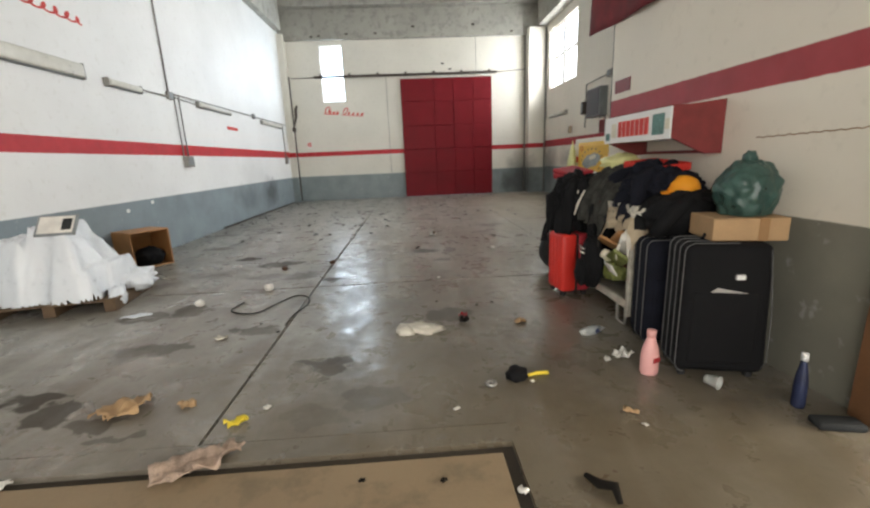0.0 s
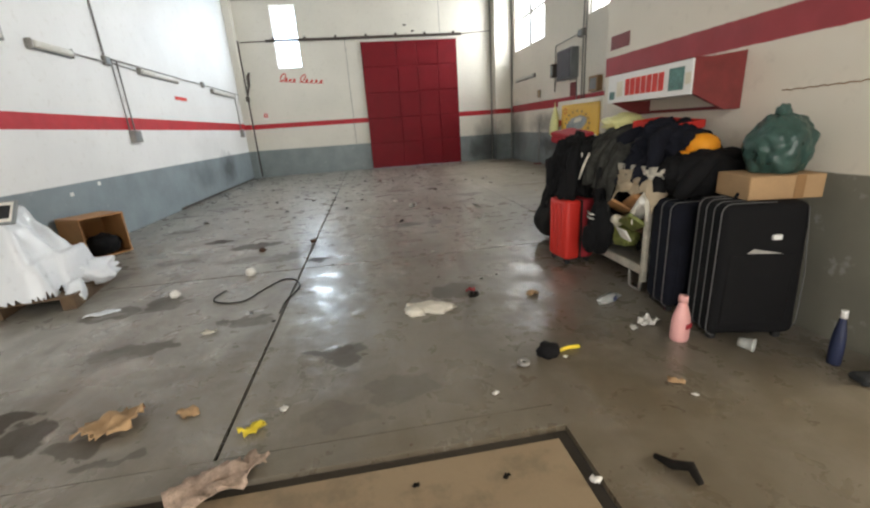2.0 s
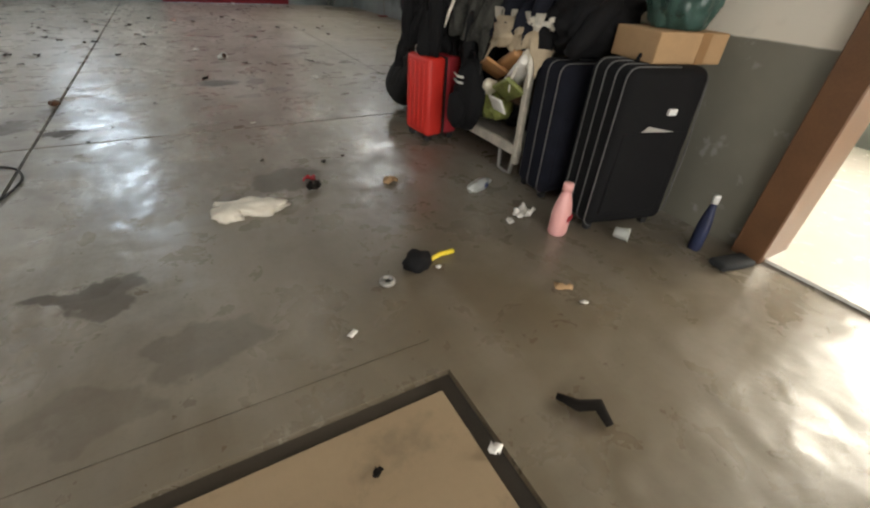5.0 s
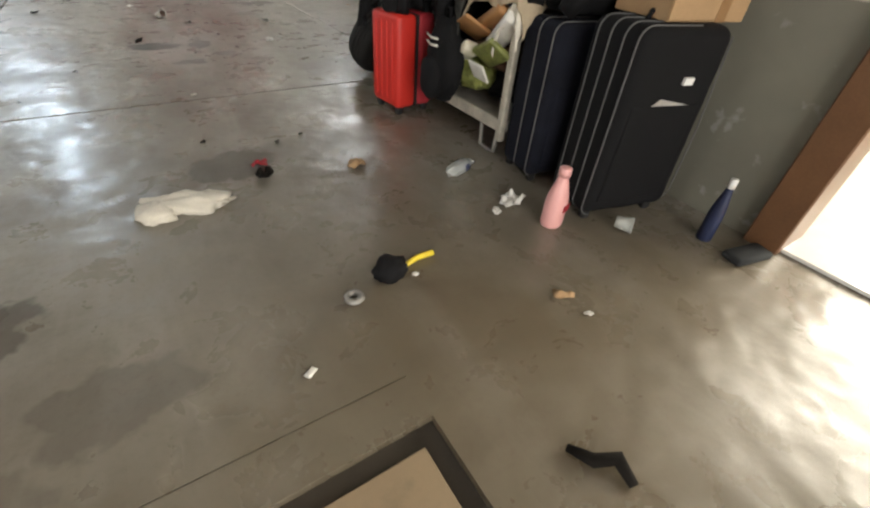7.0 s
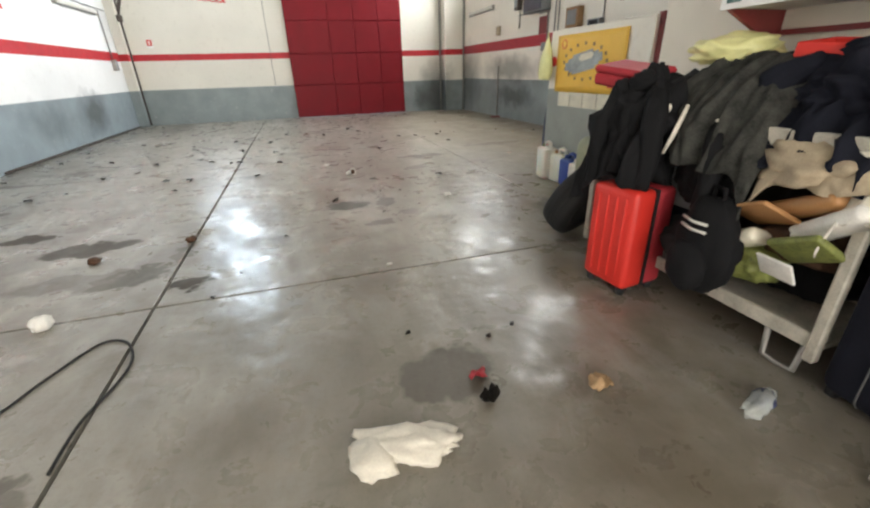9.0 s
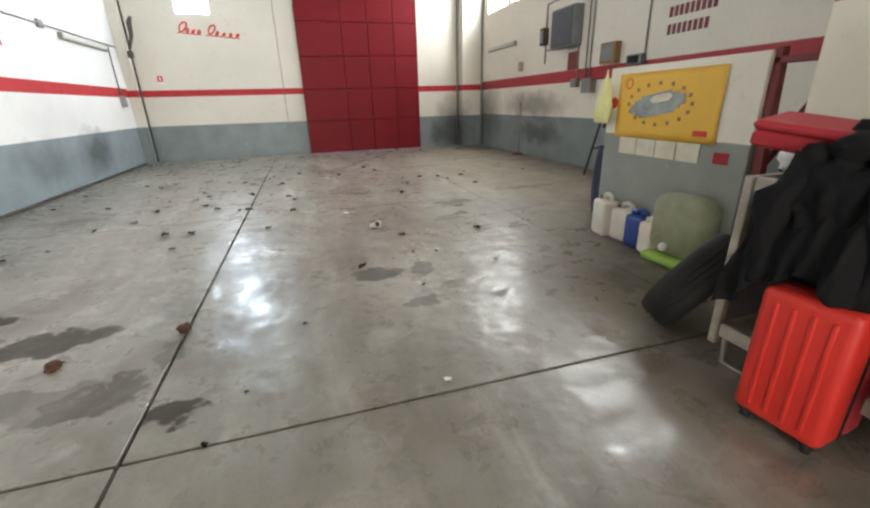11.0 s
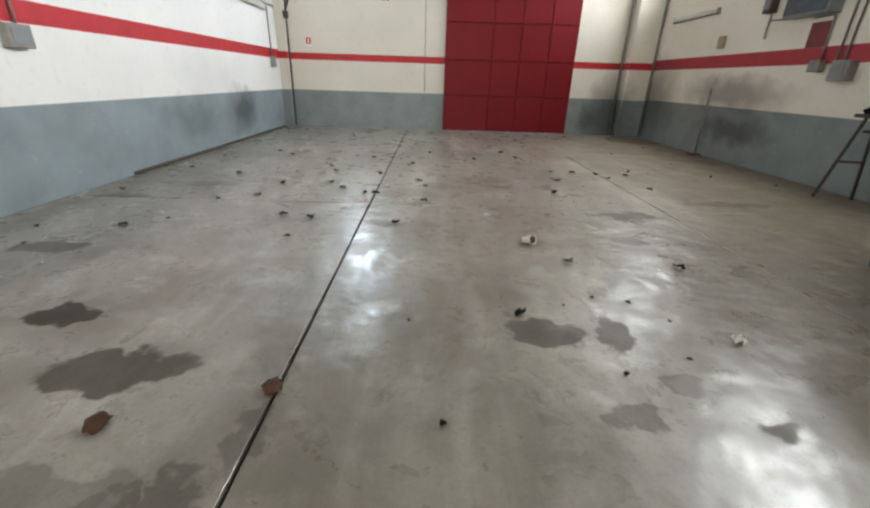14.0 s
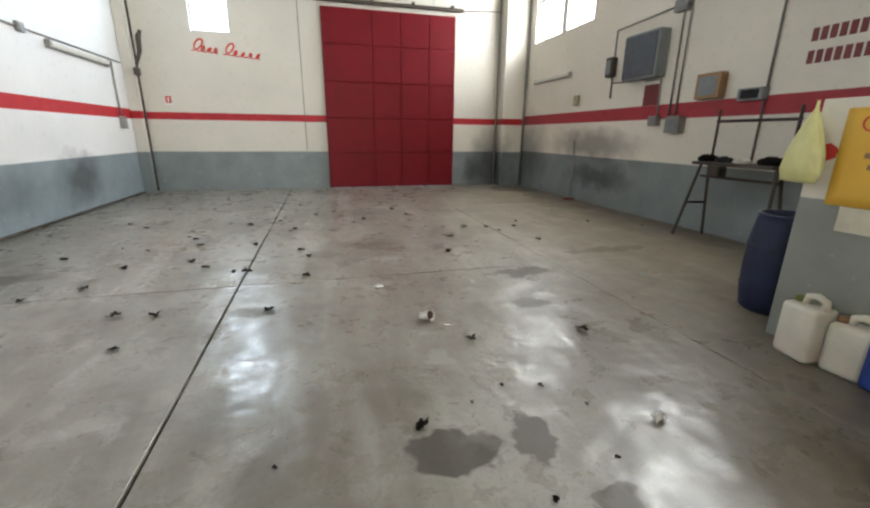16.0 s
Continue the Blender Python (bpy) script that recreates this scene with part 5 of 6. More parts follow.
for y0, y1, z in ((5.05, 6.68, 2.56), (7.08, 7.82, 2.515), (9.55, 11.05, 2.525), (13.1, 14.9, 2.5)):
    tube_lamp(pose(LEFT, y0, z), y1 - y0, "long grey unlit fluorescent lamp on white wall" if y1 < 7 else "grey unlit fluorescent lamp on white wall", 0.09, 0.19 if y1 < 7 else 0.11)


def conduit(points, r, label, mat="steel", name="conduit"):
    bm = bmesh.new()
    tube(bm, points, r, 8)
    return solid(name, smooth(bm), M[mat], label=label, category="conduit")


LX = LEFT + 0.02
conduit([(LX, 7.8, 2.535), (LX, 8.6, 2.535)], 0.012, "thin grey conduit along the wall")
conduit([(LX, 8.68, 2.60), (LX, 9.6, 2.60), (LX, 11.1, 2.60), (LX, 15.5, 2.60)], 0.013, "thin grey conduit along the wall")
conduit([(LX, 8.62, 2.58), (LX, 8.62, 5.5)], 0.014, "grey conduit rising to the beam")
for y in (8.78, 8.93):
    conduit([(LX, y, 2.58), (LX, y, 1.5)], 0.011, "thin grey conduit dropping to a socket")
conduit([(LX, 8.7, 2.545), (LX, 9.56, 2.52)], 0.010, "short grey conduit to a lamp")
conduit([(LX, 15.1, 2.56), (LX, 15.1, 1.6)], 0.016, "grey conduit dropping to a socket")


def wall_box(name, lo, hi, mat, label, category, cover=True, axis=0, sign=1):
    """A small box on a wall with a raised cover."""
    ob = thing(name, pose(0, 0, 0), label, category)
    part("box", boxes((lo, hi), bevel=0.006), M[mat], ob)
    if cover:
        a, b = list(lo), list(hi)
        for k in range(3):
            if k != axis:
                w = (hi[k] - lo[k]) * 0.14
                a[k], b[k] = lo[k] + w, hi[k] - w
        if sign > 0:
            a[axis], b[axis] = hi[axis] - 0.001, hi[axis] + 0.008
        else:
            a[axis], b[axis] = lo[axis] - 0.008, lo[axis] + 0.001
        part("cover", boxes((tuple(a), tuple(b)), bevel=0.003), M["grey_cloth" if mat == "grey_box" else "grey_box"], ob)
    return ob


wall_box("junction_box", (LEFT, 8.56, 2.49), (LEFT + 0.05, 8.72, 2.62), "steel", "grey junction box on white wall", "junction box")
wall_box("junction_box", (LEFT, 12.5, 2.54), (LEFT + 0.05, 12.64, 2.66), "steel", "grey junction box on white wall", "junction box")
wall_box("socket_box", (LEFT, 8.76, 1.34), (LEFT + 0.08, 9.0, 1.53), "steel", "grey socket box below the red stripe", "socket")
wall_box("socket_box", (LEFT, 15.02, 1.34), (LEFT + 0.08, 15.18, 1.58), "steel", "grey socket box in the corner", "socket")
solid("wall_sign", boxes(((LEFT, 10.87, 2.15), (LEFT + 0.006, 11.45, 2.22)), bevel=0.001), M["red_paint"], label="small red lettered strip on white wall", category="sign")
for y, z in ((5.9, 0.78), (7.6, 0.79), (7.0, 0.72)):
    solid("wall_tag", boxes(((LEFT, y, z), (LEFT + 0.004, y + 0.07, z + 0.05)), bevel=0.001), M["white_plastic"], label="small white sticker on grey dado", category="sticker")
conduit([(LEFT + 0.03, 9.9, 0.03), (LEFT + 0.03, 15.5, 0.03)], 0.018, "pipe along the foot of the wall", "dark_steel", "pipe")


def script(name, place, m, widths, height, label):
    """Red painted script, as plain looping strokes: one stroke for each word."""
    ob = thing(name, m, label, "lettering")
    x = 0
    for w, loops in widths:
        bm = bmesh.new()
        pts = []
        for k in range(loops * 12 + 1):
            t = k / 12
            rise = height * (1.35 if t < 1 else 0.5 + 0.12 * math.sin(t * 9)) * (0.5 - 0.5 * math.cos(2 * math.pi * t))
            pts.append((x + w * t / loops + (0.10 if t < 1 else 0.055) * math.sin(2 * math.pi * t) + 0.45 * rise, -0.004, rise))
        tube(bm, pts, [0.011 + 0.011 * abs(math.sin(k * 0.26)) for k in range(len(pts))], 5)
        for v in bm.verts:
            v.co.y = max(-0.006, min(-0.001, v.co.y))
        part("word", bm, M["red_paint"], ob)
        x += w + 0.1
    return ob


script("wall_lettering", None, pose(-2.3, FAR, 2.96, 0, 5, 0), [(0.5, 4), (0.75, 5)], 0.18, "faded red painted script on cream wall")
script("wall_lettering", None, pose(LEFT, 5.9, 3.16, 0, 0, 90), [(1.0, 6)], 0.15, "red painted script high on white wall")

# -- end wall details
fire = thing("fire_sign", pose(-2.96, FAR - 0.006, 1.84), "small red and white fire extinguisher sign", "sign")
part("plate", boxes(((0, 0, 0), (0.14, 0.006, 0.2)), bevel=0.001), M["white_plastic"], fire)
part("field", boxes(((0.012, -0.003, 0.05), (0.128, 0.001, 0.188))), M["red_paint"], fire)
part("symbol", boxes(((0.055, -0.006, 0.07), (0.085, -0.002, 0.16)), bevel=0.002), M["white_plastic"], fire)
conduit([(-3.27, FAR - 0.32, 0.05), (-3.27, FAR - 0.32, 4.12)], 0.024, "dark pipe rising in the corner", "dark_steel", "pipe")
conduit([(-3.27, FAR - 0.03, 4.12), (-2.5, FAR - 0.03, 4.13)], 0.012, "thin dark cable across the wall", "dark_steel", "cable")
conduit([(3.7, FAR - 0.03, 4.14), (4.74, FAR - 0.03, 4.2)], 0.01, "thin dark cable across the wall", "dark_steel", "cable")
conduit([(4.69, FAR - 0.06, 0.02), (4.69, FAR - 0.06, 5.25)], 0.024, "grey downpipe beside the corner pillar", "steel", "pipe")
conduit([(RIGHT - 0.06, FAR - 0.4, 0.02), (RIGHT - 0.04, FAR - 0.39, 5.4)], 0.022, "grey downpipe in the corner", "steel", "pipe")
conduit([(3.0, FAR - 0.002, 4.2), (3.0, FAR - 0.002, 5.26)], 0.005, "panel joint above the door", "piping", "wall_joint")
conduit([(-0.1, FAR - 0.002, 0.9), (-0.1, FAR - 0.002, 4.08)], 0.006, "upright panel joint in the wall", "piping", "wall_joint")
hang = thing("hanging_tool", pose(-3.17, FAR - 0.33, 2.5), "dark tool hanging on the corner pipe", "tool")
bm = bmesh.new()
tube(bm, [(-0.12, 0, -0.02), (-0.06, 0, 0.15), (0.0, 0, 0.35), (0.02, -0.02, 0.6), (0.08, -0.03, 0.72)], [0.02, 0.028, 0.045, 0.055, 0.03], 8)
part("bar", smooth(bm), M["dark_steel"], hang)
part("clamp", rounded((-0.16, -0.05, -0.12), (-0.05, 0.05, 0.03), 0.02), M["dark_steel"], hang)
for x0, x1 in ((-2.36, -0.26),):
    solid("wall_panel", boxes(((x0, FAR - 0.145, 5.33), (x1, FAR - 0.122, 6.15)), bevel=0.006), M["concrete"], label="pale fibre cement panel fixed to the beam", category="panel")
for x, z in ((-2.45, 5.36), (-2.2, 5.38), (-1.3, 5.42), (-0.35, 5.42), (0.9, 5.6), (2.9, 5.62), (4.2, 5.38), (1.85, 4.46), (2.1, 4.28)):
    solid("bolt_plate", boxes(((x - 0.05, FAR - (0.155 if z > 5 else 0.02), z - 0.025), (x + 0.05, FAR - (0.12 if z > 5 else 0), z + 0.025)), bevel=0.004), M["dark_steel"], label="small dark steel bolt plate on concrete", category="bolt plate", group="bolt plates on the beam")

# -- right wall: lamp, fuse cabinet, conduits, boxes, stand
tube_lamp(pose(RIGHT, 15.0, 2.52, 0, 0, 180), 1.5, "white unlit fluorescent lamp on cream wall", 0.09, 0.1)
cabinet = thing("fuse_cabinet", pose(RIGHT, 11.3, 2.5), "grey electrical cabinet with dark glass door on wall", "fuse cabinet")
part("body", boxes(((-0.2, -0.37, -0.34), (0, 0.37, 0.34)), bevel=0.012), M["grey_box"], cabinet)
part("door", boxes(((-0.215, -0.34, -0.31), (-0.199, 0.34, 0.31)), bevel=0.006), M["fuse_door"], cabinet, "dark blue-grey door")
part("side_cover", boxes(((-0.208, 0.18, -0.31), (-0.2, 0.36, 0.31)), bevel=0.002), M["dark_steel"], cabinet)
RX = RIGHT - 0.02
conduit([(RX, 12.15, 1.95), (RX, 12.15, 3.05), (RX, 10.75, 3.1)], 0.014, "grey conduit looping round the fuse cabinet")
conduit([(RX, 12.12, 2.2), (RX, 11.7, 2.18)], 0.012, "short grey conduit into the fuse cabinet")
conduit([(RX, 11.3, 2.14), (RX, 10.98, 2.14), (RX, 10.95, 1.6)], 0.014, "grey conduit dropping from the fuse cabinet")
for y in (10.72, 10.6):
    conduit([(RX, y, 1.5), (RX, y, 5.4)], 0.013, "grey conduit rising up the wall")
conduit([(RX, 9.3, 1.0), (RX, 9.3, 5.4)], 0.013, "grey conduit rising up the wall")
conduit([(RX, 15.5, 2.45), (RX, 15.5, 5.2)], 0.015, "grey conduit rising beside a lamp")
wall_box("junction_box", (RIGHT - 0.12, 12.08, 2.3), (RIGHT, 12.24, 2.62), "dark_steel", "dark switch box on cream wall", "switch box", True, 0, -1)
wall_box("junction_box", (RIGHT - 0.1, 10.62, 3.0), (RIGHT, 10.85, 3.15), "steel", "grey junction box on cream wall", "junction box", True, 0, -1)
wall_box("socket_box", (RIGHT - 0.12, 9.85, 1.78), (RIGHT, 10.22, 2.1), "cardboard_dark", "brown box on the wall above the stripe", "wall box", True, 0, -1)
wall_box("socket_box", (RIGHT - 0.1, 10.88, 1.45), (RIGHT, 11.05, 1.6), "steel", "grey socket box under the red stripe", "socket", True, 0, -1)
wall_box("socket_box", (RIGHT - 0.13, 10.4, 1.34), (RIGHT, 10.66, 1.58), "steel", "grey socket box under the red stripe", "socket", True, 0, -1)
wall_box("socket_box", (RIGHT - 0.1, 9.28, 1.72), (RIGHT, 9.6, 1.86), "grey_box", "grey socket box on the red stripe", "socket", True, 0, -1)
wall_box("socket_box", (RIGHT - 0.05, 13.12, 1.88), (RIGHT, 13.28, 2.08), "beige_cloth", "beige switch plate on cream wall", "switch", False)
solid("wall_sign", boxes(((RIGHT - 0.008, 11.0, 1.766), (RIGHT, 11.32, 2.08)), bevel=0.001), M["rust_red"], label="red painted square above the stripe", category="sign")
for row, (z0, z1, n) in enumerate(((2.27, 2.40, 9), (2.05, 2.18, 8))):
    text = thing("wall_lettering", pose(RIGHT - 0.004, 8.95, z0), "line of faded red block letters on wall", "lettering", "red wall lettering")
    for k in range(n):
        part("letter", boxes(((0, -0.085 * k - 0.062, 0), (0.005, -0.085 * k, z1 - z0)), bevel=0.0015), M["rust_red"], text)
conduit([(RIGHT - 0.09, 13.0, 0.02), (RIGHT - 0.07, 13.05, 1.2)], 0.016, "thin steel bar leaning on the wall", "steel", "bar")
solid("base_plate", rounded((-0.11, -0.07, 0), (0.11, 0.07, 0.035), 0.012, 2), M["rust_red"], pose(RIGHT - 0.15, 12.95, 0), label="flat red base plate on the floor", category="base plate")

stand = thing("work_stand", pose(5.05, 9.2, 0), "dark steel work stand with splayed legs by wall", "work stand")


def bar(parent, a, b, r, name, mat="dark_steel"):
    bm = bmesh.new()
    tube(bm, [a, b], r, 6)
    return part(name, bm, M[mat], parent)


for y in (0.48, -0.48):
    bar(stand, (-0.05, y * 1.0, 0.95), (-0.2, y * 1.25, 0.0), 0.02, "leg")
    bar(stand, (0.05, y * 0.95, 0.95), (0.2, y * 1.05, 0.0), 0.02, "leg")
    bar(stand, (0.1, y, 0.95), (0.1, y, 1.62), 0.018, "upright")
    bar(stand, (-0.12, y * 1.12, 0.45), (0.13, y, 0.45), 0.014, "brace")
for z, x in ((0.8, 0.0), (1.48, 0.1)):
    bar(stand, (x, -0.5, z), (x, 0.5, z), 0.018, "crossbar")
part("tray", boxes(((-0.17, -0.52, 0.95), (0.17, 0.52, 0.99)), bevel=0.006), M["dark_steel"], stand)
for k, (y, r, mat) in enumerate(((0.42, 0.09, "leaf"), (0.2, 0.075, "grey_cloth"), (-0.05, 0.06, "paper"), (-0.38, 0.1, "leaf"))):
    solid("greasy_rag", blob((0.1, r * 1.3, r * 0.6), 100 + k, 0.35, 2, 3, -r * 0.3), M[mat], pose(5.03, 9.2 + y, 0.99 + r * 0.3), label="greasy dark rag on the work stand", category="rag", group="rags on the work stand")
solid("old_vice", rounded((-0.08, -0.08, 0), (0.08, 0.08, 0.14), 0.03, 2), M["dark_steel"], pose(4.93, 9.38, 0.81), label="dark steel vice under the work stand tray", category="vice")

# -- half-height partition: poster, bags, canisters, tub, barrel
PX = 3.12
poster = thing("poster", pose(PX - 0.004, 0, 0), "yellow poster with a grey vehicle picture on partition", "poster")
bm = bmesh.new()
sheet(bm, 1.05, 0.535, 20, 8, lambda u, v: 0.002 + 0.012 * max(0, abs(u) - 0.7) + 0.004 * math.sin(u * 7), 0.002)
part("sheet", smooth(bm), M["poster_yellow"], poster, m=pose(0, 6.53, 1.175, 90, 0, -90))
bm = bmesh.new()
sheet(bm, 0.62, 0.25, 24, 10, lambda u, v: 0 if (abs(u) ** 2.4 + abs(v * (1.0 if v < 0.1 else 1.2 + 0.5 * abs(u))) ** 2.2) < 0.96 else None, 0.003)
part("picture", bm, M["poster_grey"], poster, "grey vehicle shape", pose(-0.009, 6.6, 1.2, 90, -9, -90))
bm = bmesh.new()
sheet(bm, 0.26, 0.09, 12, 6, lambda u, v: 0 if abs(u) ** 2 + abs(v) ** 2 < 0.9 else None, 0.002)
part("windscreen", bm, M["poster_pale"], poster, "", pose(-0.013, 6.55, 1.235, 90, -9, -90))
for k in range(16):
    a = 2 * math.pi * k / 16
    part("dot", boxes(((-0.011, 6.58 + 0.33 * math.cos(a) - 0.014, 1.19 + 0.16 * math.sin(a) - 0.014), (-0.007, 6.58 + 0.33 * math.cos(a) + 0.014, 1.19 + 0.16 * math.sin(a) + 0.014)), bevel=0.001), M["cardboard_dark"], poster)
bm = bmesh.new()
tube(bm, [(-0.008, 6.93 + 0.04 * math.cos(k * math.pi / 8), 1.36 + 0.04 * math.sin(k * math.pi / 8)) for k in range(16)], 0.005, 5, True)
part("emblem", bm, M["red_paint"], poster, "red ring emblem")
part("caption", boxes(((-0.012, 6.08, 0.96), (-0.007, 6.2, 1.0)), bevel=0.001), M["red_paint"], poster)
cal = thing("calendar", pose(PX - 0.004, 0, 0), "strip of pale calendar leaves under the poster", "calendar")
for k in range(4):
    part("leaf", boxes(((-0.006 - 0.002 * (k % 2), 6.12 + k * 0.215, 0.765), (0.0, 6.325 + k * 0.215, 0.905)), bevel=0.001), M["poster_pale"], cal)
solid("sticker", boxes(((PX - 0.006, 5.88, 0.78), (PX, 6.0, 0.86)), bevel=0.002), M["red_dark"], label="red sticker on the grey partition", category="sticker")
solid("sticker", blob((0.003, 0.06, 0.045), 122, 0.2, 2, 3), M["red_paint"], pose(PX - 0.003, 7.12, 1.2), label="red oval sticker on the cream partition", category="sticker")
solid("plastic_bag", draped([(0.05, 0.0), (0.11, 0.02), (0.135, 0.09), (0.125, 0.18), (0.09, 0.29), (0.045, 0.39), (0.014, 0.45), (0.01, 0.5)], 9, 3.5, 40), M["pale_yellow"],
      pose(PX - 0.05, 7.19, 1.02) @ Matrix.Diagonal((0.45, 0.88, 0.92, 1)), label="pale yellow plastic bag hanging from partition corner", category="bag")


def canister(m, w, d, h, mat, cap_mat, label):
    """A blow-moulded jerrycan with a handle over its shoulder."""
    ob = thing("canister", m, label, "canister", "canisters by the partition")
    part("body", rounded((-w / 2, -d / 2, 0), (w / 2, d / 2, h * 0.82), 0.03), M[mat], ob)
    bm = bmesh.new()
    tube(bm, [(-w * 0.38, 0, h * 0.8), (-w * 0.36, 0, h * 0.93), (-w * 0.1, 0, h * 0.97), (w * 0.12, 0, h * 0.93), (w * 0.16, 0, h * 0.8)], 0.021, 8)
    part("handle", smooth(bm), M[mat], ob)
    bm = bmesh.new()
    lathe(bm, [(0.032, h * 0.81), (0.032, h * 0.87), (0.029, h * 0.90)], 14, (w * 0.32, 0, 0))
    part("cap", smooth(bm), M[cap_mat], ob)
    return ob


canister(pose(2.99, 6.90, 0, 0, 0, 80), 0.22, 0.17, 0.41, "milky", "moss", "milky white plastic canister with green cap on floor")
canister(pose(3.03, 6.685, 0, 0, 0, 95), 0.20, 0.16, 0.36, "milky", "cardboard_dark", "yellowed white plastic canister with brown cap")
canister(pose(3.02, 6.49, 0, 0, 0, 90), 0.19, 0.17, 0.34, "blue_plastic", "blue_plastic", "blue plastic canister standing on floor")
canister(pose(2.99, 6.30, 0, 0, 0, 85), 0.17, 0.17, 0.33, "milky", "milky", "small white plastic canister standing on floor")
tub = thing("plastic_tub", pose(2.98, 6.02, 0, 0, 0, 4), "cloudy clear plastic tub with lime green tray", "tub")
part("tray", rounded((-0.14, -0.27, 0), (0.13, 0.24, 0.07), 0.03), M["lime"], tub, "lime green tray")
part("hood", rounded((-0.125, -0.25, 0.065), (0.125, 0.23, 0.56), 0.11, 5), M["clear_green"], tub, "cloudy clear hood")
bm = bmesh.new()
lathe(bm, [(0.03, 0), (0.035, 0.012), (0.03, 0.03), (0.01, 0.034)], 14)
part("knob", smooth(bm), M["white_plastic"], tub, m=pose(-0.125, 0.03, 0.16, 0, -90, 0))
barrel = thing("barrel", pose(3.53, 7.50, 0) @ Matrix.Diagonal((0.88, 0.88, 0.98, 1)), "dusty deep blue open plastic barrel behind partition", "barrel")
bm = bmesh.new()
lathe(bm, [(0.19, 0), (0.215, 0.02), (0.235, 0.15), (0.245, 0.35), (0.238, 0.55), (0.215, 0.70), (0.205, 0.74), (0.215, 0.75), (0.215, 0.765), (0.19, 0.765), (0.185, 0.7), (0.2, 0.3), (0.15, 0.04), (0.01, 0.03)], 32)
part("drum", smooth(bm), M["deep_blue"], barrel)
for h, r in ((0.2, 0.239), (0.52, 0.24)):
    bm = bmesh.new()
    tube(bm, [(r * math.cos(k * math.pi / 16), r * math.sin(k * math.pi / 16), h) for k in range(32)], 0.008, 6, True)
    part("hoop", smooth(bm), M["deep_blue"], barrel)

rack = thing("steel_rack", pose(3.18, 5.66, 0), "worn red steel rack post with brackets", "rack")
part("post", boxes(((-0.03, -0.03, 0), (0.03, 0.03, 1.52)), bevel=0.006), M["rust_red"], rack, m=pose(0, 0, 0, -3, 0, 0))
part("foot", boxes(((-0.07, -0.25, 0), (0.07, 0.12, 0.03)), bevel=0.006), M["rust_red"], rack)
part("bracket", boxes(((-0.03, -0.3, 0.42), (0.03, 0.0, 0.47)), bevel=0.006), M["rust_red"], rack)
part("bracket", boxes(((-0.03, -0.16, 1.42), (0.03, 0.14, 1.46)), bevel=0.006), M["rust_red"], rack)
for a, b in (((3.75, 6.45, 0.0), (3.75, 5.22, 2.35)), ((4.3, 6.9, 0.0), (4.3, 5.22, 2.9))):
    conduit([a, b], 0.022, "rusty red pole leaning on the end wall", "rust_red", "pole")
for k, (x, y, z, r, mat, label) in enumerate(((3.15, 5.45, 0.52, 0.09, "red_dark", "red cloth bundle on the rack bracket"), (3.2, 5.44, 0.68, 0.08, "white_cloth", "white cloth bundle on the rack"), (3.18, 5.46, 0.82, 0.09, "grey_cloth", "grey cloth bundle on the rack"))):
    solid("cloth_bundle", blob((r, r * 1.1, r * 0.9), 130 + k, 0.35, 2.2, 3, -r * 0.6), M[mat], pose(x, y, z), label=label, category="cloth")

# -- dirt on the floor: leaves and crumbs, each where it lies
LEAF_SPOTS = [(-0.2, 8.36), (-0.98, 8.45), (-1.25, 8.5), (-1.75, 9.17), (-2.37, 10.17), (-1.67, 9.71), (-1.11, 9.82), (-0.92, 9.57), (-1.19, 10.49), (-0.58, 10.38),
              (-0.52, 9.35), (0.04, 9.09), (-0.05, 10.03), (0.05, 9.76), (0.09, 12.2), (-2.14, 11.64), (-0.82, 11.57), (-0.17, 11.17), (0.36, 12.4), (0.81, 11.67),
              (1.37, 12.47), (1.54, 11.94), (2.17, 10.84), (1.8, 10.29), (2.48, 10.73), (2.91, 10.71), (2.86, 9.9), (1.9, 7.51), (1.11, 7.57), (1.56, 9.61)]
LEAF_MORE = [(-2.4, 14.42), (-1.59, 13.03), (-1.85, 13.08), (0.6, 6.82), (1.0, 6.34), (1.36, 6.46), (0.17, 6.03), (-0.1, 5.46), (0.9, 6.95), (1.1, 7.05), (1.3, 7.0), (1.45, 6.8), (-0.22, 5.16), (0.0, 6.75)]
LEAF_MESHES = []
for k in range(5):
    bm = bmesh.new()
    off = Vector((k * 3.3, 1.7, 0))
    sheet(bm, 0.085, 0.06, 6, 4, lambda u, v: 0.002 + 0.028 * abs(noise.noise(Vector((u * 1.6, v * 1.6, 2)) + off)) + 0.012 * abs(v) if u * u + v * v < 1.15 + 0.6 * noise.noise(Vector((u, v, 0)) * 2 + off) else None, 0.003)
    LEAF_MESHES.append(mesh("leaf", bm, M["leaf"]))
rng = random.Random(5)
spots = LEAF_SPOTS + LEAF_MORE + [(rng.uniform(-3.2, 5.0), rng.uniform(10.2, 15.4)) for _ in range(46)] + [(rng.uniform(-3.3, -0.6), rng.uniform(7.5, 11)) for _ in range(12)]
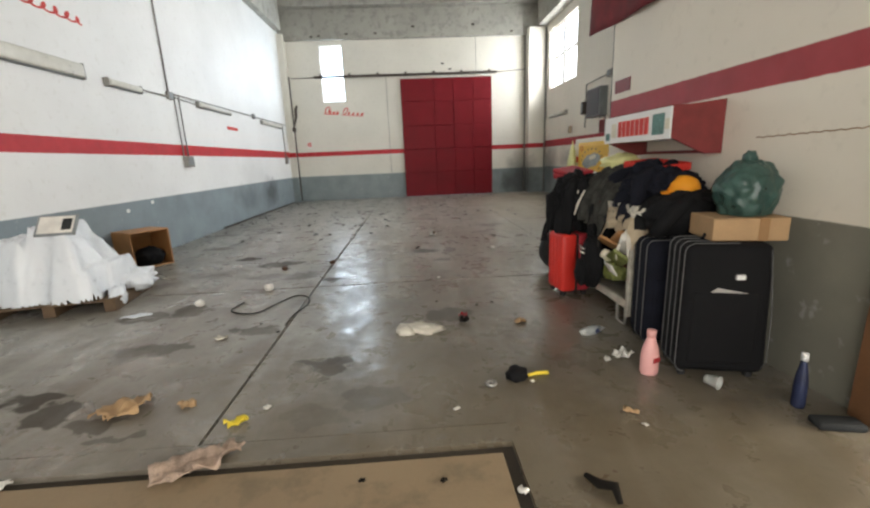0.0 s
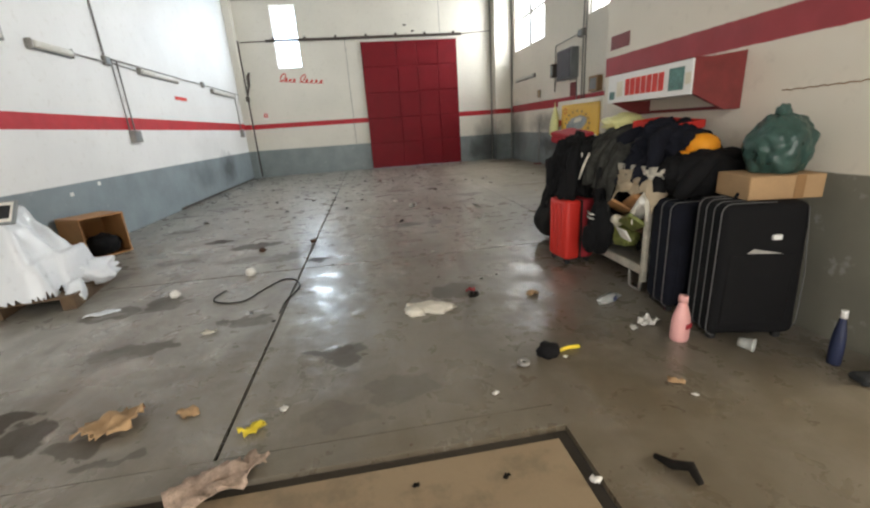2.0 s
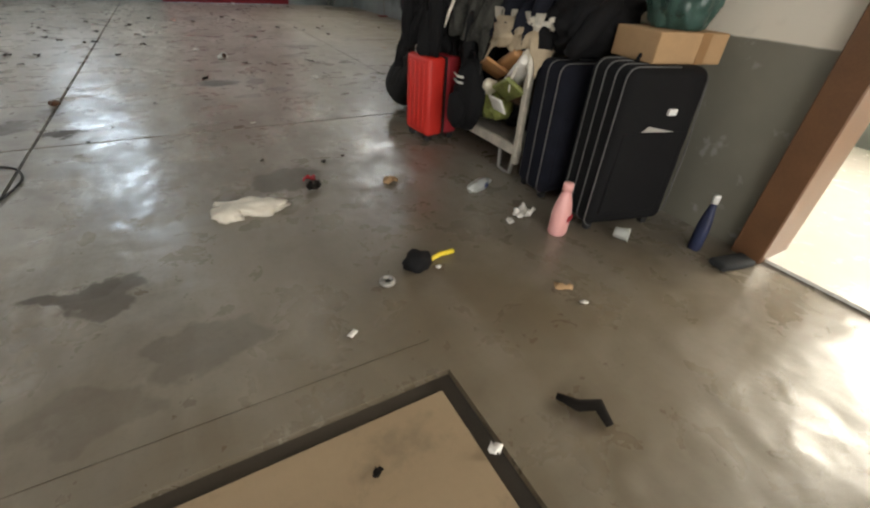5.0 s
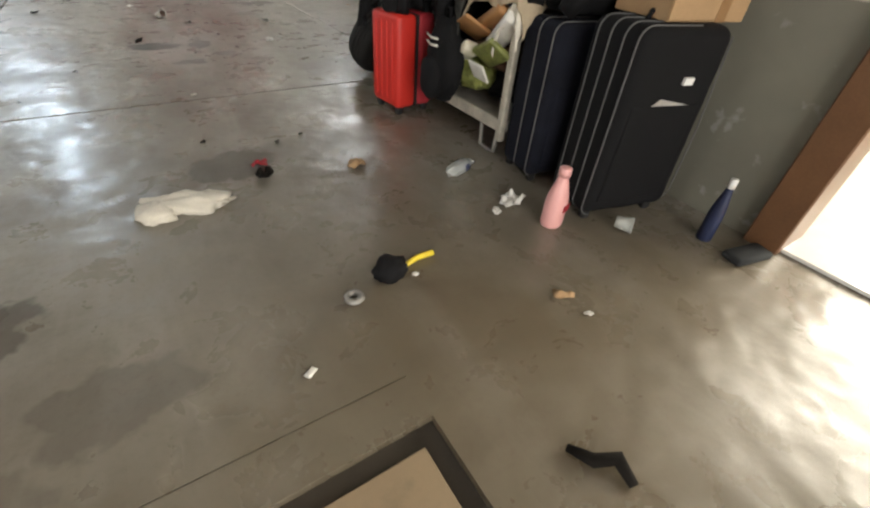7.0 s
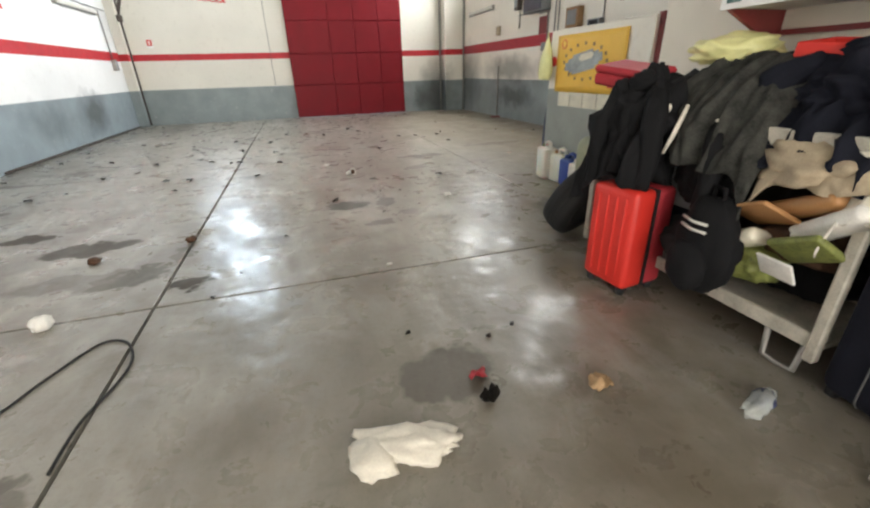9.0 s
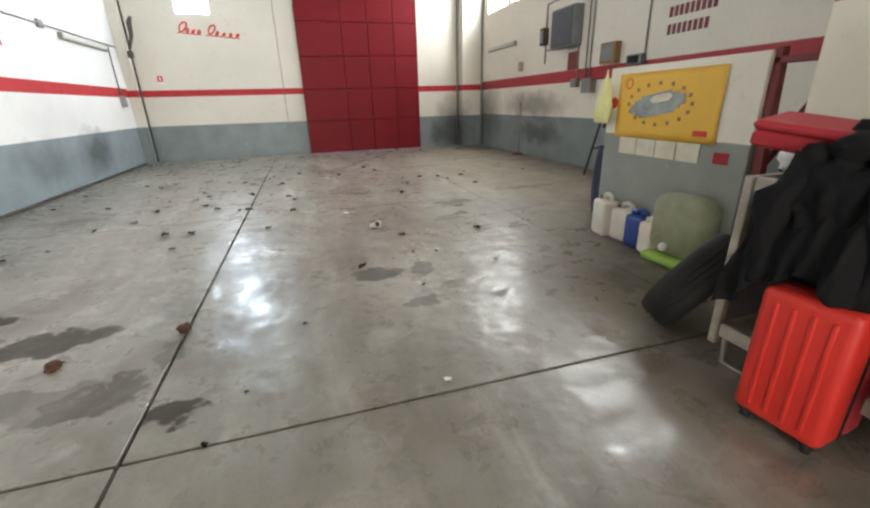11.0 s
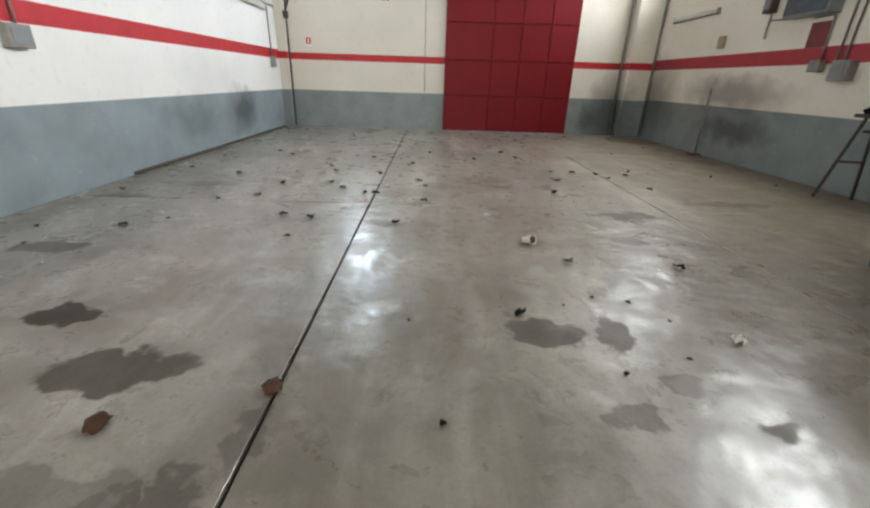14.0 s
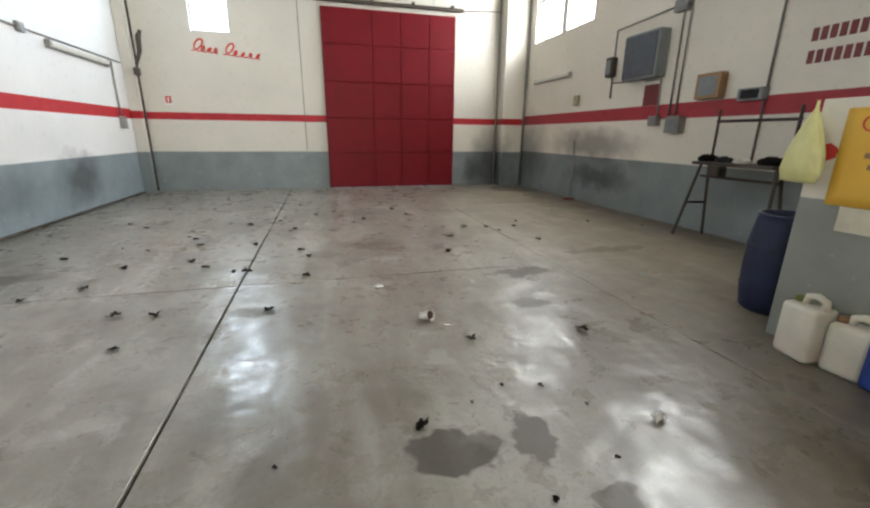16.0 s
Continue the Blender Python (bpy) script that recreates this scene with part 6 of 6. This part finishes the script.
for i, (x, y) in enumerate(spots):
    ob = new("dry_leaf", LEAF_MESHES[i % 5])
    size = (1.25 if i < 30 else rng.uniform(0.5, 1.1)) * (0.55 if y < 7.2 else 1.0)
    ob.matrix_basis = pose(x, y, 0.0, 0, 0, rng.uniform(0, 360)) @ Matrix.Scale(size, 4)
    tagged(ob, "small dark shrivelled leaf on the concrete floor", "leaf", "leaves on the floor")
for x, y in ((-1.09, 5.99), (-0.53, 6.2)):
    solid("brown_leaf", blob((0.034, 0.042, 0.025), 140 + x, 0.5, 2.5, 3, -0.015), M["leaf_brown"], pose(x, y, 0.018), label="curled dry brown leaf on the floor", category="leaf", group="brown leaves")
cupw = thing("paper_cup", pose(0.9, 7.93, 0.035, 70, 0, 40), "crushed white paper cup lying on the floor", "cup")
bm = bmesh.new()
lathe(bm, [(0.026, -0.05), (0.03, 0.0), (0.042, 0.05), (0.044, 0.05), (0.038, 0.046), (0.022, -0.044), (0.002, -0.044)], 16)
part("cup", smooth(bm), M["paper"], cupw)
part("stain", blob((0.03, 0.03, 0.02), 150, 0.3, 2, 2, None, (0, 0, 0.04)), M["leaf_brown"], cupw, "dark dregs")
cloth("paper_scrap", M["paper"], 1.7, 6.61, 0, 0.1, 0.08, 40, 0.045, 20, "crumpled white and black scrap on the floor", "paper", 8)
cloth("paper_scrap", M["paper"], 0.65, 8.65, 0, 0.1, 0.07, 41, 0.03, 0, "small crumpled paper scrap on the floor", "paper", 8)
cloth("paper_scrap", M["paper"], 0.82, 5.24, 0, 0.045, 0.04, 42, 0.015, 0, "tiny white paper scrap on the floor", "paper", 6)
cloth("paper_scrap", M["paper"], 2.02, 15.6, 0, 0.1, 0.08, 43, 0.05, 0, "small paper scrap by the red door", "paper", 6)
cloth("plastic_scrap", M["leaf"], 0.62, 6.84, 0, 0.09, 0.06, 44, 0.04, 30, "small dark scrap beside an oil stain", "scrap", 8)
for x, y in ((4.08, 9.26), (4.35, 10.32), (3.3, 8.4), (-0.75, 4.15), (-0.55, 3.95), (1.1, 4.3), (1.25, 4.35), (0.75, 4.45), (0.3, 2.3), (0.64, 2.27)):
    cloth("litter", M["cardboard" if x > 3 else "leaf"], x, y, 0, 0.08 if x > 3 else 0.045, 0.05 if x > 3 else 0.03, x * 3, 0.012, x * 50, "small scrap of litter on the floor", "litter", 6)
